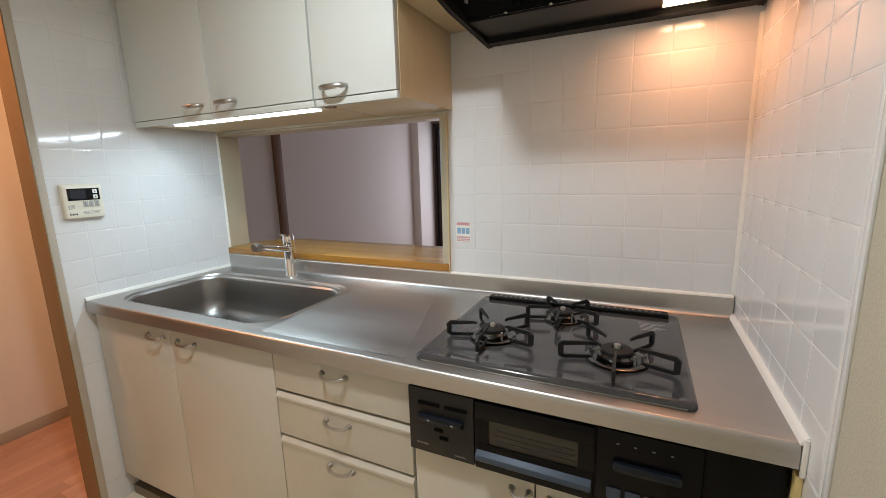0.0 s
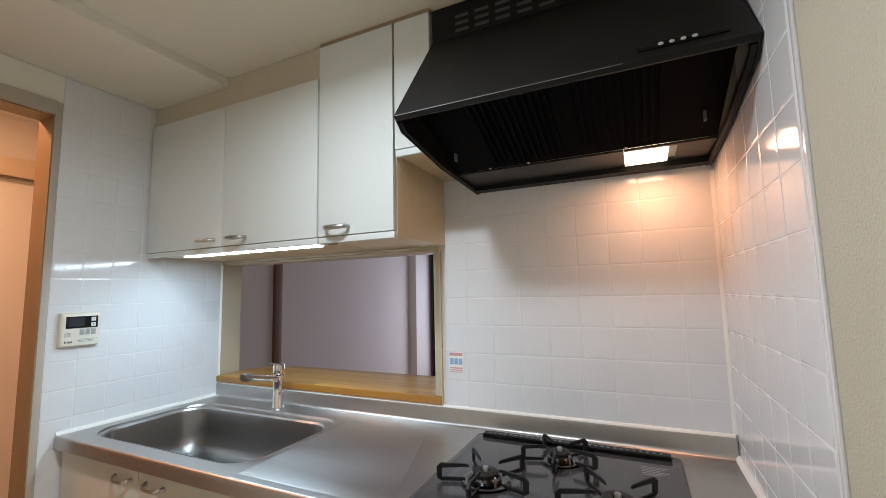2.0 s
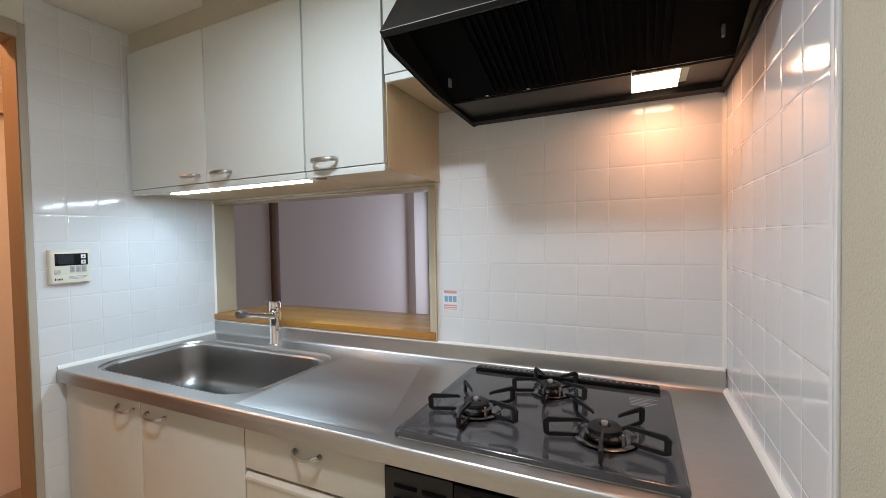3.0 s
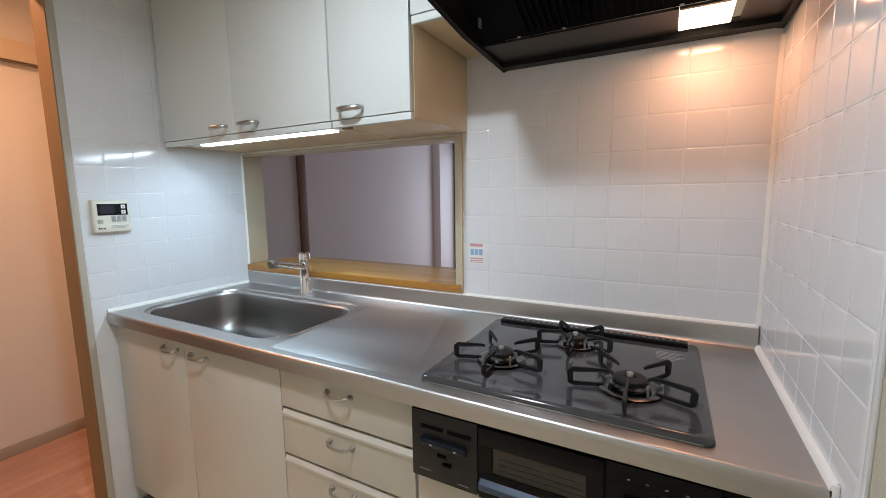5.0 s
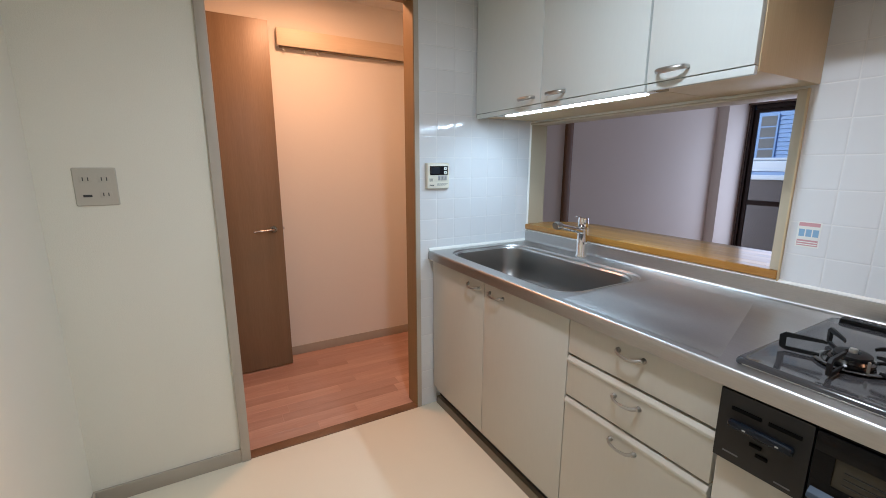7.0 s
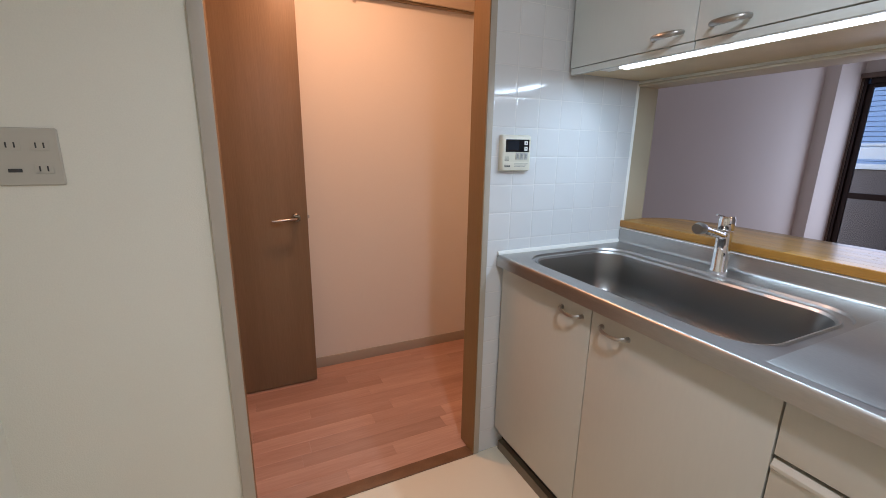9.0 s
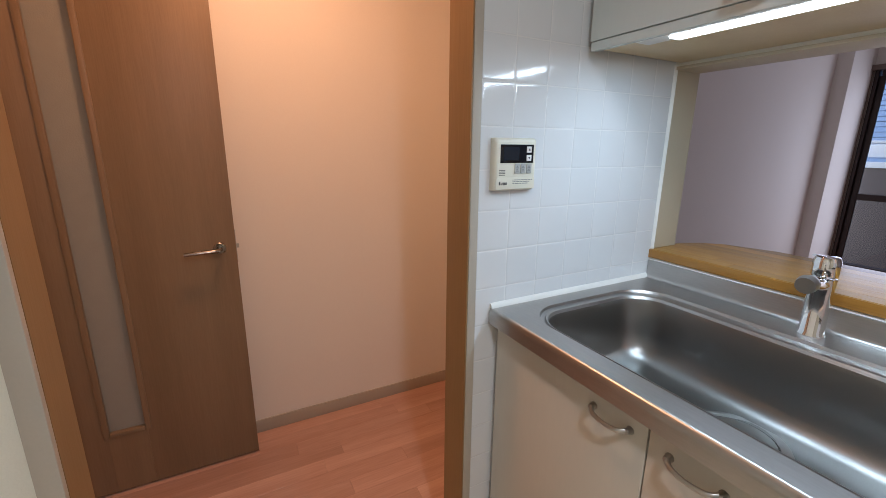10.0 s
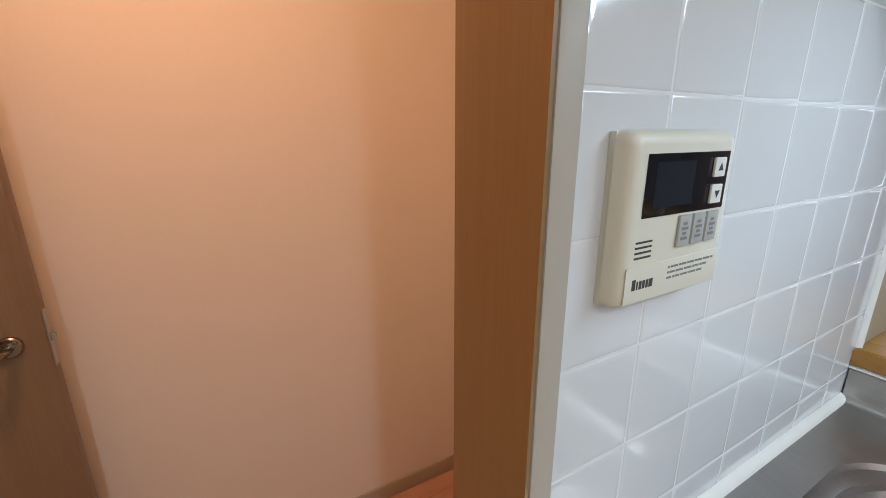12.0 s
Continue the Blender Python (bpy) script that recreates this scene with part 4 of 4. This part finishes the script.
    strip = part("control_strip", moved(box(-0.075, 0.075, -0.010, 0.010, 0.0, 0.003, 0.001), Matrix.Translation((1.995, yf + 0.0215, zf1 + 0.030)) @ pose(0, 0, 0, ang, 0, 0)), M_BLACKGLOSS, h, "glossy black control strip")
    for k in range(4):
        part("button", moved(lathe([(0.0, 0.003), (0.0042, 0.002), (0.005, 0.0)], 14, (0, 0, 0), False, False), Matrix.Translation((1.960 + 0.019 * k, yf + 0.0215 - 0.002, zf1 + 0.030 + 0.002)) @ pose(0, 0, 0, ang, 0, 0)), M_BTN, strip, "small oval push button")


range_hood()


# ---------------------------------------------------------------- hatch: lining and wooden counter
def hatch():
    solid("hatch_lining", join(
        box(-0.003, 0.004, 0.0005, 0.112, PASS_B + 0.036, PASS_T - 0.010), box(PASS_R - 0.026, PASS_R, -0.006, 0.112, PASS_B + 0.036, PASS_T, 0.001),
        box(-0.003, PASS_R - 0.026, -0.004, 0.112, PASS_T - 0.010, PASS_T - 0.001, 0.001)), M_CREAM, "cream painted lining of the serving hatch", "window frame", "structure")
    solid("corner_trim", box(PASS_R - 0.001, PASS_R + 0.004, -0.010, 0.0, PASS_B - 0.002, PASS_T, 0.001), M_SIDE, "thin wooden edge trim beside the hatch", "trim", "structure")
    c = thing("serving_counter", (0.65, 0.17, PASS_B), "oiled oak counter board with a rounded end in the serving hatch", "counter")
    z0, z1 = PASS_B + 0.008, PASS_B + 0.035
    # staves run along the board, butt-jointed in rows
    yb = 0.325
    rows = 7
    wd = (yb + 0.008) / rows
    rng = random.Random(4)
    for j in range(rows):
        ya, yb2 = -0.008 + j * wd, -0.008 + (j + 1) * wd
        r = 0.22
        ym = max(ya, yb2 - wd / 2)
        cut = 0.0 if yb2 < 0.112 else -0.012 + r - math.sqrt(max(0.0, r * r - max(0.0, (yb2 - (yb - r))) ** 2))
        xs = [cut]
        end = PASS_R - 0.0005 if ya < 0.105 else 2.0
        x = cut + rng.uniform(0.15, 0.5)
        while x < end - 0.15:
            xs.append(x)
            x += rng.uniform(0.35, 0.6)
        xs.append(end)
        for a, b in zip(xs, xs[1:]):
            bm = box(a + 0.0001, b - 0.0001, ya + 0.0001, yb2 - 0.0001, z0, z1, 0.0004 if j else 0.0008, 1)
            if a == cut and j >= 2:
                cut0 = -0.012 + r - math.sqrt(max(0.0, r * r - max(0.0, (ya - (yb - r))) ** 2))
                for v in bm.verts:
                    if v.co.x < a + 0.01 and v.co.y < (ya + yb2) / 2:
                        v.co.x += cut0 - cut
            part("stave", bm, M_OAK, c)
    part("front_nosing", box(0.0005, PASS_R - 0.001, -0.0135, -0.0085, z0 - 0.0005, z1 - 0.001, 0.0015), M_NOSING, c, "darker oiled front edge")


hatch()


# ---------------------------------------------------------------- small things
def controller():
    y0, y1, z0, z1, xf = -0.647, -0.521, 1.150, 1.275, 0.020
    c = thing("water_heater_control", (0.0, (y0 + y1) / 2, z0), "ivory water heater control panel on the tiled wall", "control panel")
    part("back_box", prism([(0.0, z0 + 0.001), (0.0, z1 - 0.001), (0.006, z1 - 0.001), (0.006, z0 + 0.001)], "y", y0 + 0.001, y1 - 0.001, 0.001), M_CASE, c)
    shell = [round_rect(y0 + e, y1 - e, z0 + e, z1 - e, r, d, 6) for e, r, d in ((0.0, 0.008, 0.0), (0.0005, 0.008, 0.006), (0.0015, 0.008, 0.0095), (0.0035, 0.008, 0.0122), (0.0065, 0.007, 0.0140), (0.010, 0.006, 0.0148))]
    part("front_cover", moved(loft(shell, True, True, True), Matrix(((0, 0, 1, xf - 0.014), (1, 0, 0, 0), (0, 1, 0, 0), (0, 0, 0, 1)))), M_CASE, c)
    x = xf + 0.0008

    def yy(u):
        return y0 + u * (y1 - y0)

    def zz(v):
        return z1 - v * (z1 - z0)

    def pad(name, u0, u1, v0, v1, d, mat, parent, label=""):
        return part(name, box(x, x + d, yy(u0), yy(u1), zz(v1), zz(v0), min(d * 0.4, 0.001)), mat, parent, label)

    disp = pad("display", 0.125, 0.905, 0.125, 0.47, 0.0008, M_LCD, c, "black display window")
    part("lcd", box(x + 0.0008, x + 0.0010, yy(0.20), yy(0.56), zz(0.42), zz(0.17)), M_LCD2, disp)
    for v0, v1, up in ((0.16, 0.275, 1), (0.32, 0.435, -1)):
        b = part("arrow_button", box(x + 0.0008, x + 0.003, yy(0.732), yy(0.845), zz(v1), zz(v0), 0.001), M_WHITE, c, "white arrow button")
        bm = fresh()
        cy, cz = yy(0.7885), zz((v0 + v1) / 2)
        bm.faces.new([bm.verts.new((x + 0.0032, cy - 0.0035, cz - 0.0025 * up)), bm.verts.new((x + 0.0032, cy + 0.0035, cz - 0.0025 * up)), bm.verts.new((x + 0.0032, cy, cz + 0.0035 * up))])
        part("arrow", bm, M_INK, b)
    for u in (0.465, 0.605, 0.745):
        b = part("soft_button", box(x, x + 0.0024, yy(u), yy(u + 0.118), zz(0.672), zz(0.482), 0.001), M_BTN, c, "grey rubber button")
        for k in range(4):
            part("print", box(x + 0.0024, x + 0.0026, yy(u + 0.022 + 0.012 * (k % 2)), yy(u + 0.072 + 0.014 * ((k + 1) % 2)), zz(0.632 - 0.030 * k), zz(0.614 - 0.030 * k)), M_GREYINK, b)
    for k in range(4):
        pad("speaker_slot", 0.105, 0.25, 0.60 + 0.03 * k, 0.612 + 0.03 * k, 0.0003, M_INK, c)
    lid = part("flap", box(x - 0.0002, x + 0.0006, yy(0.05), yy(0.96), zz(0.965), zz(0.745), 0.0004), M_CASE, c, "hinged ivory flap")
    for k, (u0, u1) in enumerate(((0.215, 0.245), (0.255, 0.268), (0.278, 0.30), (0.308, 0.33), (0.338, 0.36), (0.366, 0.40))):
        part("logo_bar", box(x + 0.0006, x + 0.0008, yy(u0 - 0.105), yy(u1 - 0.105), zz(0.885), zz(0.835 if k else 0.82)), M_INK, lid)
    for k in range(3):
        for j in range(17 - 2 * k):
            part("print_bar", box(x + 0.0006, x + 0.0008, yy(0.430 + 0.028 * j), yy(0.447 + 0.028 * j + 0.006 * ((j * 7 + k) % 3)), zz(0.800 + 0.034 * k), zz(0.786 + 0.034 * k)), M_GREYINK, lid)


controller()


def socket_plate():
    y0, y1, z0, z1 = -1.952, -1.834, 1.127, 1.255
    p = thing("socket_plate", (0.0, (y0 + y1) / 2, z0), "warm grey wall plate with three sockets and an aerial slot", "socket")
    x = -G
    part("plate", moved(loft([round_rect(y0, y1, z0, z1, 0.005, 0.0, 5), round_rect(y0, y1, z0, z1, 0.005, 0.003, 5), round_rect(y0 + 0.003, y1 - 0.003, z0 + 0.003, z1 - 0.003, 0.004, 0.006, 5)], True, True, True),
                        Matrix(((0, 0, 1, x), (1, 0, 0, 0), (0, 1, 0, 0), (0, 0, 0, 1)))), M_PLATE, p)
    for cy, cz in ((-1.918, 1.217), (-1.868, 1.217), (-1.868, 1.165)):
        s = part("socket", box(x + 0.006, x + 0.0072, cy - 0.017, cy + 0.017, cz - 0.011, cz + 0.011, 0.0005), M_PLATE, p)
        for d in (-0.007, 0.007):
            part("slot", box(x + 0.0072, x + 0.0074, cy + d - 0.0015, cy + d + 0.0015, cz - 0.006, cz + 0.006), M_INK, s)
    part("aerial_slot", box(x + 0.006, x + 0.0068, -1.930, -1.906, 1.157, 1.165), M_INK, p)


socket_plate()


def sticker():
    s = thing("warning_sticker", (1.272, 0.0, 1.02), "faded red and blue warning sticker on the tiles", "sticker")
    part("paper", box(1.243, 1.300, -0.0008, 0.0, 1.024, 1.100), M_WHITE, s)
    part("red_band", box(1.246, 1.297, -0.0011, -0.0009, 1.087, 1.098), M_RED, s)
    part("red_band", box(1.246, 1.297, -0.0011, -0.0009, 1.028, 1.046), M_RED, s)
    for k in range(3):
        part("picture", box(1.248 + 0.017 * k, 1.262 + 0.017 * k, -0.0011, -0.0009, 1.056, 1.078), M_BLUE, s)
    for k in range(2):
        part("print_bar", box(1.247, 1.296, -0.0013, -0.0012, 1.031 + 0.007 * k, 1.034 + 0.007 * k), M_WHITE, s)


sticker()


def ceiling_lamp():
    c = thing("ceiling_light", (CEIL_LAMP[0], CEIL_LAMP[1], CEIL), "round white kitchen ceiling light", "ceiling light")
    part("base", lathe([(0.0, 0.0), (0.15, 0.0), (0.155, -0.02), (0.15, -0.028)], 36, (*CEIL_LAMP, CEIL), False, False), M_WHITE, c)
    part("diffuser", lathe([(0.148, -0.028), (0.146, -0.055), (0.12, -0.075), (0.0, -0.085)], 36, (*CEIL_LAMP, CEIL), False, False), M_CEILLAMP, c, "glowing white diffuser")


ceiling_lamp()


solid("tile_edge", join(box(W - 0.0008, W + 0.0042, -0.707, -0.694, 0.0, CEIL - 0.001, 0.002)), M_TILE, "white glazed edge strip ending the tiles", "trim", "structure")


# ---------------------------------------------------------------- planks and tiles
def planks():
    wd, ln = 0.076, 0.62
    rng = random.Random(9)
    me = {}
    for i in range(12):
        xa = HX + i * wd
        xb = min(xa + wd, -0.051)
        if xb - xa < 0.02:
            continue
        y = -2.2 - rng.uniform(0, ln)
        while y < 0.0:
            ya, yb = max(y, -2.2), min(y + ln, 0.0)
            if yb - ya > 0.02:
                key = (round(xb - xa, 3), round(yb - ya, 3))
                if key not in me:
                    me[key] = mesh_of("plank", box(0, xb - xa - 0.0004, 0, yb - ya - 0.0004, -0.004, 0.0, 0.0003, 1), M_PLANK, False)
                p = new("plank", me[key])
                p.location = (xa, ya, 0)
                p.parent = hall_floor
            y += ln


planks()


def tile_field(wall, axis, a_joints, z_joints, face, out):
    """Glazed tiles between joint lines; axis is the wall's run, out the way that the tiles face."""
    rng = random.Random(11)
    gap, th = 0.0020, 0.0042
    meshes = {}
    for a0, a1 in zip(a_joints, a_joints[1:]):
        for z0, z1 in zip(z_joints, z_joints[1:]):
            w, h = a1 - a0 - gap, z1 - z0 - gap
            if w < 0.008 or h < 0.008:
                continue
            key = (round(w, 3), round(h, 3))
            if key not in meshes:
                rings = []
                for ins, d in ((0.0, th - 0.0020), (0.0003, th - 0.0007), (0.0011, th - 0.0002), (0.0022, th), (0.0060, th + 0.00003)):
                    ring = [(-w / 2 + ins, -h / 2 + ins), (w / 2 - ins, -h / 2 + ins), (w / 2 - ins, h / 2 - ins), (-w / 2 + ins, h / 2 - ins)]
                    if axis == "x":
                        rings.append([(p, d * out, q) for p, q in ring])
                    else:
                        rings.append([(d * out, p, q) for p, q in ring])
                meshes[key] = mesh_of("tile", loft(rings, True, False, True), M_TILE)
            t = new("tile", meshes[key])
            c = ((a0 + a1) / 2, (z0 + z1) / 2)
            t.location = (c[0], face, c[1]) if axis == "x" else (face, c[0], c[1])
            tilt = (rng.uniform(-0.0022, 0.0022), rng.uniform(-0.0022, 0.0022))
            t.rotation_euler = (tilt[0], 0, tilt[1]) if axis == "x" else (0, tilt[0], tilt[1])
            t.parent = wall


def joints(lo, hi, phase, step=0.1):
    k = math.ceil((lo - phase) / step - 1e-6)
    out = [lo]
    while phase + k * step < hi - 1e-6:
        if phase + k * step > lo + 1e-6:
            out.append(phase + k * step)
        k += 1
    return out + [hi]


tile_field(wall_back, "x", joints(PASS_R + 0.004, W, 1.715, 0.0985), joints(0.902, 2.0, 0.998, 0.0995), 0.0042, -1)
tile_field(wall_left, "y", joints(-0.583, -0.001, -0.583, 0.0995), joints(0.848, DROP, 0.999, 0.1004), -0.0042, 1)
tile_field(wall_left, "y", joints(-0.676, -0.583, -0.583), joints(0.0, DROP, 0.999, 0.1004), -0.0042, 1)
tile_field(wall_right, "y", joints(-0.693, -0.001, -0.084), joints(0.8, CEIL, 0.998), W + 0.0042, -1)
tile_field(wall_right, "y", joints(-0.693, -0.584, -0.084), joints(0.0, 0.8, 0.998), W + 0.0042, -1)
